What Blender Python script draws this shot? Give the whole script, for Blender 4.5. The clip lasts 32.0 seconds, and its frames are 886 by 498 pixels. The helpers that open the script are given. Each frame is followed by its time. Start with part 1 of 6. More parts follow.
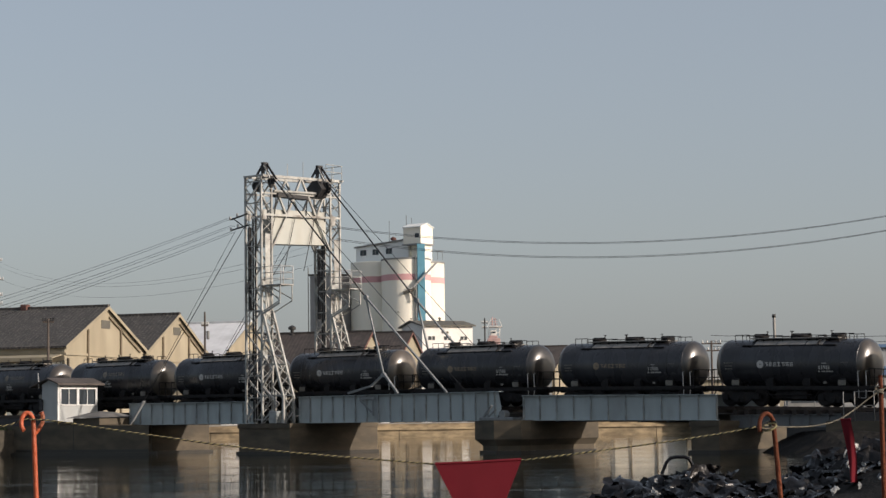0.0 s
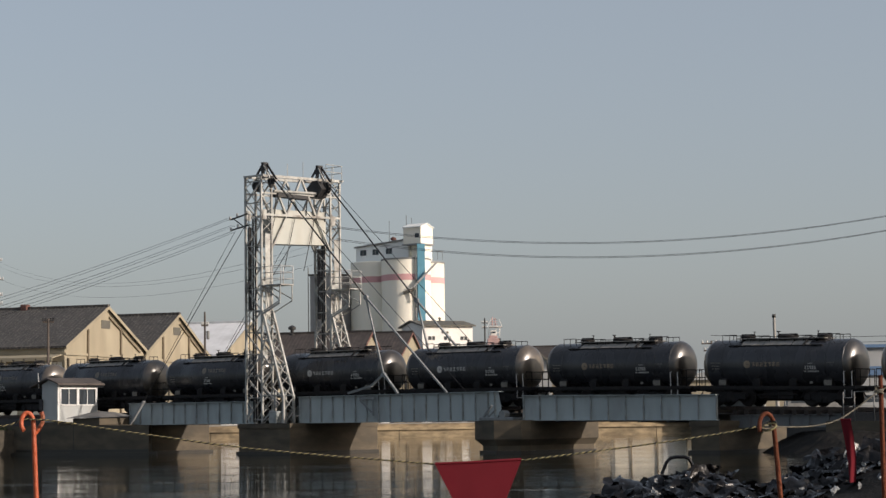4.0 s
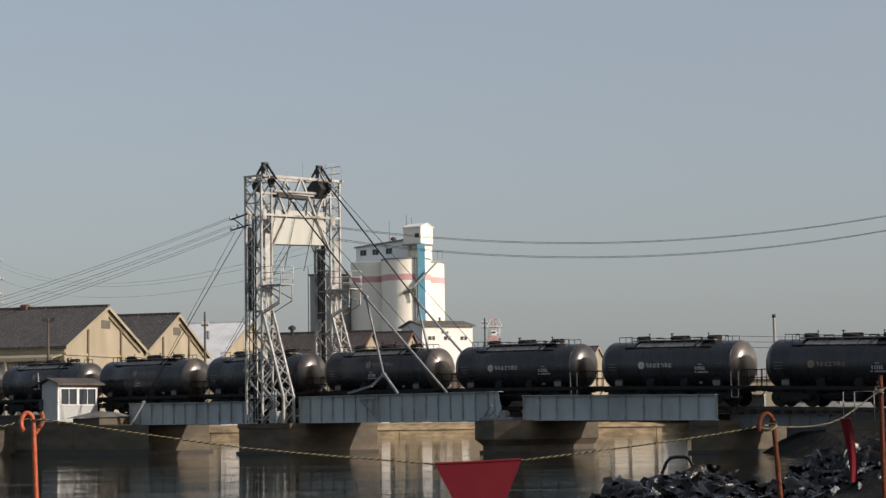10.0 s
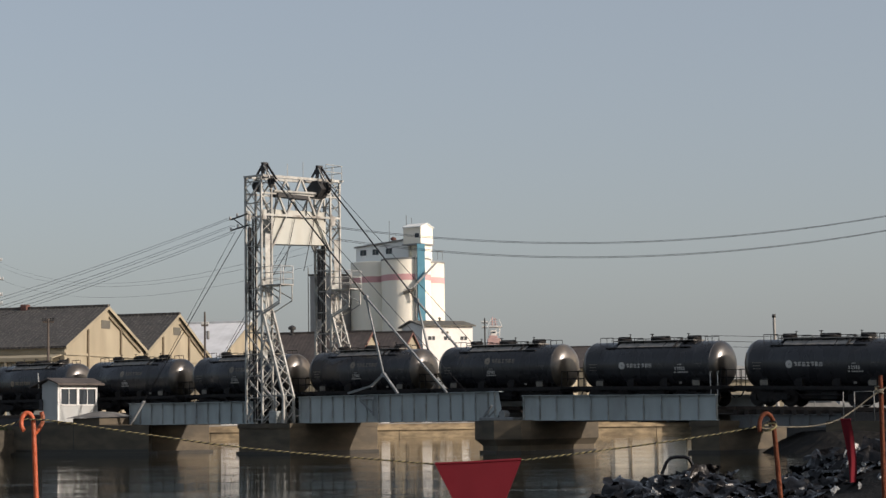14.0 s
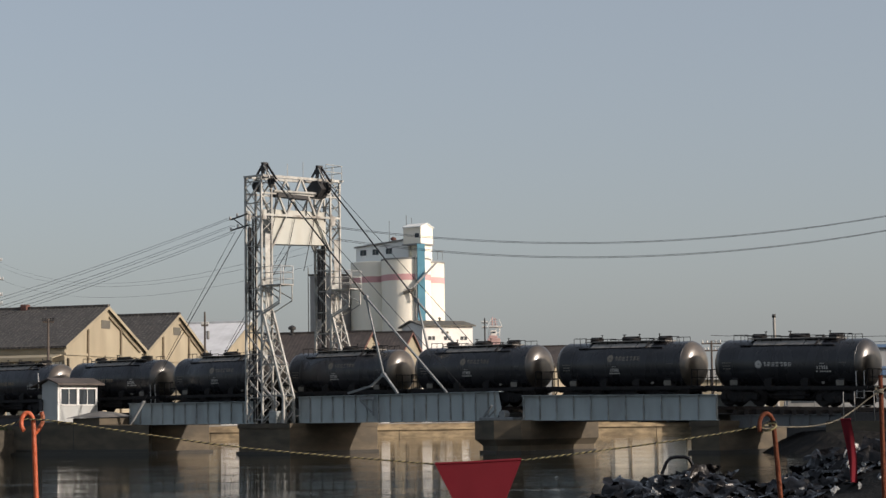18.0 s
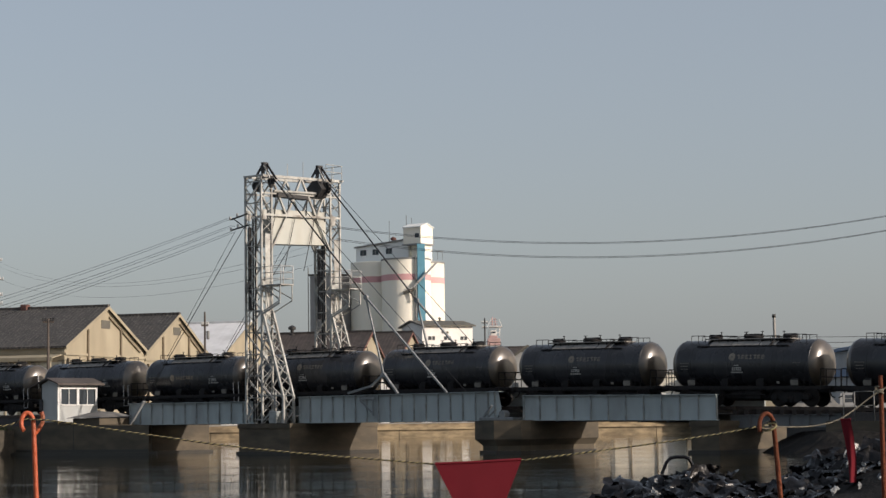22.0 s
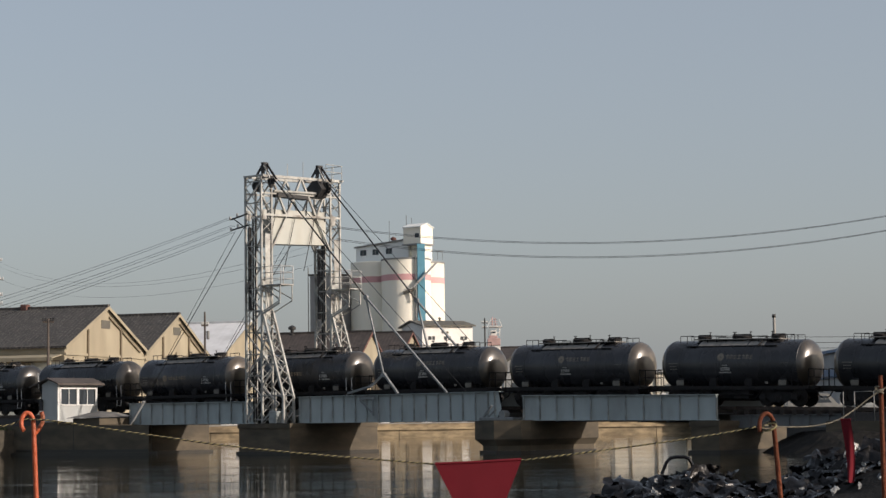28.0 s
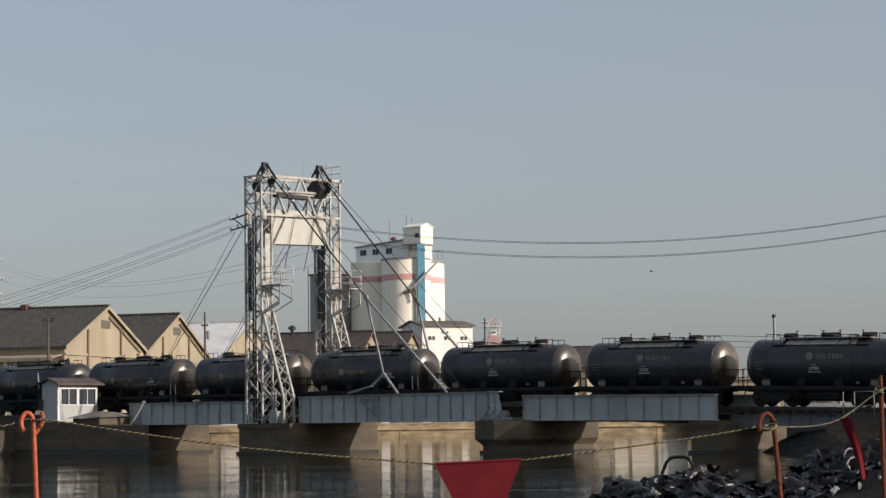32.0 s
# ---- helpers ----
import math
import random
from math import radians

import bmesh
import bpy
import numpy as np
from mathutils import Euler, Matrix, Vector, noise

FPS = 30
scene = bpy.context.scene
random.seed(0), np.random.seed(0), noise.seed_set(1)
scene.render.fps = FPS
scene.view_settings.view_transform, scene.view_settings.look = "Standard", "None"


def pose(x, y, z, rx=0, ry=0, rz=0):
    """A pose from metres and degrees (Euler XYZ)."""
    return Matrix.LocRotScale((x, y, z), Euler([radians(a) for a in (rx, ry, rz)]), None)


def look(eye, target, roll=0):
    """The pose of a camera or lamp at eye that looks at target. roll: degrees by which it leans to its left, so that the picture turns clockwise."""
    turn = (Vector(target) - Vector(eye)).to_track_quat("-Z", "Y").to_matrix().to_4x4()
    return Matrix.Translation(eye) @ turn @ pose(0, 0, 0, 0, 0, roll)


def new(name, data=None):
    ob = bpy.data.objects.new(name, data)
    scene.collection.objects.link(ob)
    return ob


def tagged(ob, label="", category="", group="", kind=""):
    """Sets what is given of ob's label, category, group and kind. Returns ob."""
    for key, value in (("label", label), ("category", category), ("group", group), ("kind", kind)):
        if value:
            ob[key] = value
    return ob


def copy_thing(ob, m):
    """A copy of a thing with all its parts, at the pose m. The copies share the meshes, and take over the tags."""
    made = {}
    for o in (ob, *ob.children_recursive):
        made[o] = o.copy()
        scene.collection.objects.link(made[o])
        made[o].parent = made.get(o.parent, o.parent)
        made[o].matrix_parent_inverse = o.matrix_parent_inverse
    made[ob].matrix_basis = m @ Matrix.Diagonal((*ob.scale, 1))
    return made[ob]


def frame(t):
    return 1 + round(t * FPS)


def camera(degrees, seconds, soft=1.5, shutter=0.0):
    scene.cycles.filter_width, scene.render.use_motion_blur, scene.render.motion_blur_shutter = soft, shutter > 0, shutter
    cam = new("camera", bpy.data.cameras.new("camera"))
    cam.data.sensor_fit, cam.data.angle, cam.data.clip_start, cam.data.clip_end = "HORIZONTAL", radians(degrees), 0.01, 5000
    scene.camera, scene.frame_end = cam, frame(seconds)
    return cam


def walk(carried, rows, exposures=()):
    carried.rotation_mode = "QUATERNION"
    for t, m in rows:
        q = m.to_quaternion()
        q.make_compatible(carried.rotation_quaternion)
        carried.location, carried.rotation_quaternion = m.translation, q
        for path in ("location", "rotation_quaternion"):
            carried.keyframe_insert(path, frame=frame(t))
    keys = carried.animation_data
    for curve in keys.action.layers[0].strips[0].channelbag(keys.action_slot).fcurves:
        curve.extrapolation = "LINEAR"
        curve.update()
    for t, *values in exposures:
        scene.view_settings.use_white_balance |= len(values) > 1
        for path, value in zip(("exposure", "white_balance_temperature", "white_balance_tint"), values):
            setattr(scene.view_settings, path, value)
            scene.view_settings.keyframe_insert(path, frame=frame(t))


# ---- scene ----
SECONDS = 32.0
CAM_HEIGHT = 1.60                      # above the water, which is z = 0
cam = camera(24.57, SECONDS, soft=1.45)
EYE = (0.0, 0.0, CAM_HEIGHT)
STAND = look(EYE, (0.0, 100.0, CAM_HEIGHT + 8.53), -0.8)
walk(cam, [(0.0, STAND), (SECONDS, STAND)], [(0.0, 0.04, 6700, 16.5), (SECONDS, 0.04, 6700, 16.5)])

# ---- daylight: low sun from beyond the bridge's landward end ----
SUN_DIR = Vector((0.852, -0.380, 0.366)).normalized()
world = bpy.data.worlds.new("world")
scene.world = world
world.use_nodes = True
wn = world.node_tree.nodes
sky = wn.new("ShaderNodeTexSky")
sky.sky_type = "NISHITA"
sky.sun_disc = False
sky.sun_elevation = math.asin(SUN_DIR.z)
sky.sun_rotation = math.atan2(SUN_DIR.x, SUN_DIR.y)
sky.air_density = 1.0
sky.dust_density = 3.0
sky.ozone_density = 1.0
wn["Background"].inputs["Strength"].default_value = 0.15
haze = wn.new("ShaderNodeMixRGB")        # a hazy day: the sky's own colours thinned by even grey-blue haze
haze.inputs["Fac"].default_value = 0.60
haze.inputs["Color2"].default_value = (2.18, 2.55, 2.78, 1)
world.node_tree.links.new(sky.outputs[0], haze.inputs["Color1"])
world.node_tree.links.new(haze.outputs[0], wn["Background"].inputs["Color"])
sun_data = bpy.data.lights.new("sun", "SUN")
sun_data.energy = 4.3
sun_data.angle = radians(0.6)
sun_data.color = (1.0, 0.92, 0.80)
sun = new("sun", sun_data)
sun.matrix_basis = look(tuple(SUN_DIR * 200), (0, 0, 0))


# ---- materials ----
def mat(name, col, rough=0.6, metal=0.0, var=0.25, scale=2.0, bump=0.15, fine=40.0, stain=None, stain_scale=0.4,
        stain_amount=0.5, stretch=(1, 1, 1), spec=0.5, rough_var=0.15, piece=0.08):
    """Paint, concrete, steel: grain at two scales, stains, fine relief."""
    m = bpy.data.materials.new(name)
    m.use_nodes = True
    nt = m.node_tree
    n, ln = nt.nodes, nt.links
    bsdf = n["Principled BSDF"]
    tc = n.new("ShaderNodeTexCoord")
    mp = n.new("ShaderNodeMapping")
    mp.inputs["Scale"].default_value = stretch
    ln.new(tc.outputs["Object"], mp.inputs[0])
    a = n.new("ShaderNodeTexNoise")
    a.inputs["Scale"].default_value, a.inputs["Detail"].default_value = scale, 6
    ln.new(mp.outputs[0], a.inputs["Vector"])
    ramp = n.new("ShaderNodeValToRGB")
    lo = [c * (1 - var) for c in col]
    hi = [min(1, c * (1 + var)) for c in col]
    ramp.color_ramp.elements[0].position, ramp.color_ramp.elements[0].color = 0.3, (*lo, 1)
    ramp.color_ramp.elements[1].position, ramp.color_ramp.elements[1].color = 0.7, (*hi, 1)
    ln.new(a.outputs["Fac"], ramp.inputs[0])
    out = ramp.outputs[0]
    if stain:
        b = n.new("ShaderNodeTexNoise")
        b.inputs["Scale"].default_value, b.inputs["Detail"].default_value = stain_scale, 8
        ln.new(mp.outputs[0], b.inputs["Vector"])
        r2 = n.new("ShaderNodeValToRGB")
        r2.color_ramp.elements[0].position, r2.color_ramp.elements[1].position = 0.5, 0.72
        r2.color_ramp.elements[1].color = (stain_amount,) * 3 + (1,)
        ln.new(b.outputs["Fac"], r2.inputs[0])
        mix = n.new("ShaderNodeMixRGB")
        mix.inputs["Color2"].default_value = (*stain, 1)
        ln.new(r2.outputs[0], mix.inputs["Fac"])
        ln.new(out, mix.inputs["Color1"])
        out = mix.outputs[0]
    # pieces differ a little in tone
    oi = n.new("ShaderNodeObjectInfo")
    hs = n.new("ShaderNodeHueSaturation")
    mr = n.new("ShaderNodeMapRange")
    mr.inputs["To Min"].default_value, mr.inputs["To Max"].default_value = 1 - piece, 1 + piece
    ln.new(oi.outputs["Random"], mr.inputs["Value"])
    ln.new(mr.outputs[0], hs.inputs["Value"])
    ln.new(out, hs.inputs["Color"])
    ln.new(hs.outputs[0], bsdf.inputs["Base Color"])
    f = n.new("ShaderNodeTexNoise")
    f.inputs["Scale"].default_value, f.inputs["Detail"].default_value = fine, 3
    ln.new(mp.outputs[0], f.inputs["Vector"])
    rr = n.new("ShaderNodeMapRange")
    rr.inputs["To Min"].default_value = max(0.02, rough - rough_var)
    rr.inputs["To Max"].default_value = min(1, rough + rough_var)
    ln.new(a.outputs["Fac"], rr.inputs["Value"])
    ln.new(rr.outputs[0], bsdf.inputs["Roughness"])
    bsdf.inputs["Metallic"].default_value = metal
    bsdf.inputs["Specular IOR Level"].default_value = spec
    if bump:
        bp = n.new("ShaderNodeBump")
        bp.inputs["Strength"].default_value, bp.inputs["Distance"].default_value = bump, 0.02
        ln.new(f.outputs["Fac"], bp.inputs["Height"])
        ln.new(bp.outputs[0], bsdf.inputs["Normal"])
    return m


def ribbed(name, col, rough, pitch, axis, depth=0.5, var=0.25, stain=None, stain_amount=0.5, stain_scale=0.25):
    """Corrugated sheet or ribbed cladding: waves of a real pitch along one axis over the grain."""
    m = mat(name, col, rough, var=var, scale=0.8, bump=0.0, stain=stain, stain_scale=stain_scale, stain_amount=stain_amount)
    n, ln = m.node_tree.nodes, m.node_tree.links
    w = n.new("ShaderNodeTexWave")
    w.bands_direction = axis
    w.inputs["Scale"].default_value = 0.314 / pitch
    w.inputs["Distortion"].default_value = 0.1
    tc = n["Texture Coordinate"]
    ln.new(tc.outputs["Object"], w.inputs["Vector"])
    bp = n.new("ShaderNodeBump")
    bp.inputs["Strength"].default_value, bp.inputs["Distance"].default_value = depth, 0.05
    ln.new(w.outputs["Fac"], bp.inputs["Height"])
    ln.new(bp.outputs[0], n["Principled BSDF"].inputs["Normal"])
    return m


def glass(name, col=(0.05, 0.06, 0.07)):
    m = bpy.data.materials.new(name)
    m.use_nodes = True
    b = m.node_tree.nodes["Principled BSDF"]
    b.inputs["Base Color"].default_value = (*col, 1)
    b.inputs["Roughness"].default_value = 0.06
    b.inputs["Specular IOR Level"].default_value = 0.35
    return m


TANK = mat("tank_black_paint", (0.022, 0.0225, 0.0262), 0.27, var=0.35, scale=1.3, bump=0.05, fine=18,
           stain=(0.045, 0.043, 0.04), stain_scale=0.9, stain_amount=0.28, stretch=(1, 1, 0.5), rough_var=0.1, spec=0.45, piece=0.4)
TANK_END = mat("tank_end_paint", (0.052, 0.041, 0.029), 0.33, metal=0.0, var=0.35, scale=2.2, bump=0.05, fine=14,
               stain=(0.17, 0.135, 0.09), stain_scale=0.8, stain_amount=0.6, rough_var=0.07, spec=1.0, piece=0.75)
TANK_END.node_tree.nodes["Principled BSDF"].inputs["Coat Weight"].default_value = 0.28
TANK_END.node_tree.nodes["Principled BSDF"].inputs["Coat Roughness"].default_value = 0.17
# cement dust, its tone raised to stand in for sky reflected on the tops
TANK_TOP = mat("cement_dust_and_sheen", (0.21, 0.20, 0.185), 0.85, var=0.3, scale=3, bump=0.2)
CHASSIS = mat("chassis_black", (0.015, 0.0145, 0.0152), 0.75, var=0.4, scale=4, stain=(0.028, 0.020, 0.015), stain_scale=2, spec=0.25)
WHEEL = mat("wheel_steel", (0.02, 0.017, 0.016), 0.6, metal=0.4, var=0.3, scale=6)
WHITE_MARK = mat("white_marking", (0.46, 0.455, 0.43), 0.7, var=0.25, scale=9, bump=0)
DULL_MARK = mat("dull_marking", (0.15, 0.14, 0.12), 0.7, var=0.3, scale=9, bump=0)
FADED_MARK = mat("faded_marking", (0.20, 0.175, 0.14), 0.7, var=0.3, scale=9, bump=0)
TAN_MARK = mat("tan_marking", (0.25, 0.195, 0.135), 0.7, var=0.3, scale=9, bump=0)
HANDLE = mat("handle_white", (0.45, 0.45, 0.44), 0.6, var=0.2, scale=9)
GIRDER = mat("girder_grey_paint", (0.345, 0.395, 0.40), 0.5, var=0.12, scale=0.9, bump=0.08, fine=25,
             stain=(0.12, 0.11, 0.10), stain_scale=1.1, stain_amount=0.4, stretch=(1, 1, 0.35))
# a darker, rougher tone of the girder paint with brown stains
GIRDER_DULL = mat("girder_dull_paint", (0.27, 0.30, 0.30), 0.65, var=0.3, scale=2.5, stain=(0.12, 0.10, 0.085), stain_scale=2.0, stain_amount=0.45)
# girder grey darkened to carry the shade under the deck
GIRDER_SHADE = mat("girder_shaded_underside", (0.07, 0.075, 0.078), 0.7, var=0.3, scale=2)
TOWER = mat("tower_silver_paint", (0.37, 0.375, 0.355), 0.5, metal=0.15, var=0.2, scale=2.5, bump=0.1,
            stain=(0.12, 0.09, 0.07), stain_scale=1.4, stain_amount=0.65)
TOWER_DARK = mat("tower_dark_steel", (0.022, 0.022, 0.023), 0.6, var=0.3, scale=3)
WEIGHT = mat("counterweight_paint", (0.43, 0.445, 0.41), 0.6, var=0.08, scale=1.2, stain=(0.32, 0.26, 0.18), stain_scale=0.8,
             stain_amount=0.35, stretch=(1, 1, 0.3))
ROPE_STEEL = mat("wire_rope", (0.03, 0.03, 0.032), 0.5, metal=0.5, var=0.2, scale=10)
LINK = mat("link_grey_steel", (0.20, 0.215, 0.22), 0.5, metal=0.2, var=0.2, scale=3)
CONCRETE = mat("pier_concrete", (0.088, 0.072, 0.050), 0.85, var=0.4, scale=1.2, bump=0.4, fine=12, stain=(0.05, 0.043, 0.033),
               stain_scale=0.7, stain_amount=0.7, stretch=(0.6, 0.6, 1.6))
CONCRETE_WET = mat("wet_concrete", (0.026, 0.023, 0.018), 0.5, var=0.3, scale=2, bump=0.4, fine=10)
QUAY = mat("quay_wall_concrete", (0.30, 0.232, 0.142), 0.85, var=0.45, scale=1.4, bump=0.5, fine=5, stain=(0.12, 0.088, 0.055),
           stain_scale=0.55, stain_amount=0.85, stretch=(0.55, 0.55, 1.5))
ASPHALT = mat("yard_asphalt", (0.05, 0.048, 0.046), 0.9, var=0.3, scale=0.4, bump=0.3, fine=8)
LAND = mat("yard_ground", (0.30, 0.28, 0.24), 0.95, var=0.25, scale=0.2, bump=0.3, fine=4)
BALLAST = mat("ballast", (0.024, 0.022, 0.021), 0.95, var=0.45, scale=9, bump=0.8, fine=16)
RAIL = mat("rail_steel", (0.06, 0.045, 0.038), 0.5, metal=0.6, var=0.3, scale=4)
SLEEPER = mat("sleeper_timber", (0.034, 0.028, 0.024), 0.9, var=0.3, scale=5, stretch=(1, 6, 6))
WALL = mat("warehouse_plaster", (0.29, 0.255, 0.185), 0.85, var=0.15, scale=0.4, bump=0.15, fine=3, stain=(0.22, 0.185, 0.13),
           stain_scale=0.18, stain_amount=0.45, stretch=(1, 1, 0.5))
WALL_TRIM = mat("warehouse_trim", (0.16, 0.13, 0.09), 0.8, var=0.3, scale=1)
ROOF = ribbed("warehouse_roof_tile", (0.045, 0.042, 0.040), 0.8, 0.5, "X", 0.8, 0.35, (0.17, 0.16, 0.14), 0.7, 4.0)
ROOF_BROWN = ribbed("warehouse_roof_brown", (0.050, 0.041, 0.038), 0.8, 0.6, "X", 0.45, 0.35, (0.10, 0.085, 0.07), 0.5, 1.2)
ROOF_PALE = ribbed("warehouse_roof_pale", (0.64, 0.65, 0.66), 0.6, 0.8, "X", 0.12, 0.1, (0.42, 0.42, 0.42), 0.5)
GALVANISED = mat("vent_galvanised", (0.22, 0.22, 0.21), 0.6, metal=0.2, var=0.2, scale=2)
RED_RUST = mat("red_vent", (0.115, 0.052, 0.042), 0.75, var=0.2, scale=2)
SILO = mat("silo_white_paint", (0.82, 0.785, 0.68), 0.7, var=0.06, scale=0.15, bump=0.05, fine=2, stain=(0.52, 0.47, 0.38),
           stain_scale=0.12, stain_amount=0.35, stretch=(1, 1, 0.2))
SILO_GREY = mat("silo_grey_paint", (0.74, 0.76, 0.74), 0.75, var=0.1, scale=0.2, stain=(0.22, 0.22, 0.21), stain_scale=0.1,
                stain_amount=0.4, stretch=(1, 1, 0.25))
ANNEX_GREY = mat("annex_grey_cladding", (0.31, 0.305, 0.295), 0.8, var=0.2, scale=0.2)
SILO_RED = mat("silo_red_band", (0.58, 0.32, 0.32), 0.7, var=0.1, scale=0.3)
BLUE = mat("elevator_blue_paint", (0.13, 0.34, 0.45), 0.55, var=0.12, scale=0.5)
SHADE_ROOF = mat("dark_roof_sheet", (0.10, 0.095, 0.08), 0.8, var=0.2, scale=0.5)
PANE = glass("window_pane")
CABIN = mat("cabin_white_paint", (0.40, 0.42, 0.415), 0.6, var=0.08, scale=1.5, stain=(0.36, 0.35, 0.32), stain_scale=0.9,
            stain_amount=0.35, stretch=(1, 1, 0.3))
CABIN_ROOF = mat("cabin_roof_sheet", (0.075, 0.062, 0.055), 0.75, var=0.25, scale=2)
FRAME_WHITE = mat("window_frame_white", (0.72, 0.72, 0.70), 0.5, var=0.06, scale=3)
WOOD_POLE = mat("pole_wood", (0.085, 0.07, 0.06), 0.9, var=0.25, scale=2, stretch=(4, 4, 0.5))
CONC_POLE = mat("pole_concrete", (0.30, 0.29, 0.27), 0.85, var=0.12, scale=1)
INSULATOR = mat("insulator_white", (0.6, 0.6, 0.58), 0.35, var=0.08, scale=6)
ORANGE = mat("stake_orange_paint", (0.40, 0.076, 0.024), 0.55, var=0.15, scale=9, bump=0.25, fine=90, stain=(0.14, 0.06, 0.03),
             stain_scale=14, stain_amount=0.8)
STAKE_RUST = mat("stake_rust", (0.12, 0.036, 0.018), 0.85, spec=0.2, var=0.3, scale=12, bump=0.4, fine=120, stain=(0.10, 0.045, 0.025),
                 stain_scale=18, stain_amount=0.8)
ROPE_YELLOW = mat("rope_yellow_fibre", (0.26, 0.225, 0.11), 0.85, var=0.25, scale=30, bump=0.5, fine=220)
ROPE_BLACK = mat("rope_black_fibre", (0.018, 0.018, 0.016), 0.85, var=0.3, scale=30, bump=0.5, fine=220)
ROPE_PLAIN = mat("rope_natural_fibre", (0.16, 0.145, 0.11), 0.9, var=0.2, scale=30, bump=0.5, fine=220)
RED_CLOTH = mat("pennant_red_cloth", (0.135, 0.014, 0.021), 0.9, spec=0.12, var=0.1, scale=8, bump=0.05, fine=500, stain=(0.11, 0.008, 0.014),
                stain_scale=5, stain_amount=0.5)
SCRAP = mat("black_plastic_sheet", (0.007, 0.007, 0.0085), 0.25, var=0.4, scale=6, bump=0.3, fine=40, stain=(0.03, 0.028, 0.025),
            stain_scale=3, stain_amount=0.3, rough_var=0.15, spec=0.22)
SCRAP_PALE = mat("pale_plastic_sheet", (0.33, 0.335, 0.335), 0.3, var=0.25, scale=7, bump=0.3)
GRAVEL = mat("dark_gravel", (0.017, 0.016, 0.015), 0.95, var=0.5, scale=22, bump=0.9, fine=60, spec=0.1)
BANK = mat("bank_soil", (0.07, 0.06, 0.045), 0.95, var=0.35, scale=3, bump=0.6, fine=18)
GRASS = mat("grass_blades", (0.06, 0.075, 0.03), 0.9, var=0.4, scale=5)
WHITE_PAINT = mat("white_paint", (0.70, 0.69, 0.66), 0.6, var=0.08, scale=1)
ROOF_BLUE = mat("blue_roof_sheet", (0.08, 0.15, 0.26), 0.6, var=0.1, scale=0.5)
GREY_WALL = mat("grey_cladding", (0.30, 0.31, 0.31), 0.75, var=0.12, scale=0.4)
CREAM_WALL = mat("cream_plaster", (0.66, 0.62, 0.52), 0.8, var=0.12, scale=0.5, stain=(0.45, 0.40, 0.31), stain_scale=0.4, stain_amount=0.4, stretch=(1, 1, 0.3))
# short span's paint: brown stains, and its shade put into the darker base colour
SHORT_GIRDER = mat("shaded_stained_girder_paint", (0.125, 0.135, 0.14), 0.6, var=0.25, scale=1.5, stain=(0.07, 0.055, 0.045), stain_scale=1.5, stain_amount=0.5)
SHEET_LID = mat("weathered_sheet_lid", (0.15, 0.145, 0.135), 0.8, var=0.3, scale=2.5, stain=(0.07, 0.05, 0.038), stain_scale=1.3, stain_amount=0.5)
SHIP_RED = mat("mast_red_paint", (0.40, 0.27, 0.255), 0.6, var=0.12, scale=1)
BIRD = mat("bird_dark", (0.03, 0.03, 0.032), 0.8, var=0.2, scale=10)

# water: dark, smooth, with slow low ripples
WATER = bpy.data.materials.new("canal_water")
WATER.use_nodes = True
wt = WATER.node_tree
wb = wt.nodes["Principled BSDF"]
wb.inputs["Base Color"].default_value = (0.013, 0.014, 0.010, 1)
wb.inputs["Roughness"].default_value = 0.03
wb.inputs["IOR"].default_value = 1.33
wtc = wt.nodes.new("ShaderNodeTexCoord")
wmp = wt.nodes.new("ShaderNodeMapping")
wmp.inputs["Scale"].default_value = (0.16, 1.0, 1.0)
wt.links.new(wtc.outputs["Object"], wmp.inputs[0])
wno = wt.nodes.new("ShaderNodeTexNoise")
wno.inputs["Scale"].default_value, wno.inputs["Detail"].default_value = 1.7, 6.0
wt.links.new(wmp.outputs[0], wno.inputs["Vector"])
wbp = wt.nodes.new("ShaderNodeBump")
wbp.inputs["Strength"].default_value, wbp.inputs["Distance"].default_value = 1.0, 0.026
wpa = wt.nodes.new("ShaderNodeTexNoise")     # calm and ruffled patches
wpa.inputs["Scale"].default_value, wpa.inputs["Detail"].default_value = 0.16, 2.0
wt.links.new(wmp.outputs[0], wpa.inputs["Vector"])
wpr = wt.nodes.new("ShaderNodeMapRange")
for wname, wval in (("From Min", 0.40), ("From Max", 0.66), ("To Min", 0.30), ("To Max", 1.0)):
    wpr.inputs[wname].default_value = wval
wt.links.new(wpa.outputs["Fac"], wpr.inputs["Value"])
wmu = wt.nodes.new("ShaderNodeMath")
wmu.operation = "MULTIPLY"
wt.links.new(wno.outputs["Fac"], wmu.inputs[0])
wt.links.new(wpr.outputs[0], wmu.inputs[1])
wt.links.new(wmu.outputs[0], wbp.inputs["Height"])
wt.links.new(wbp.outputs[0], wb.inputs["Normal"])


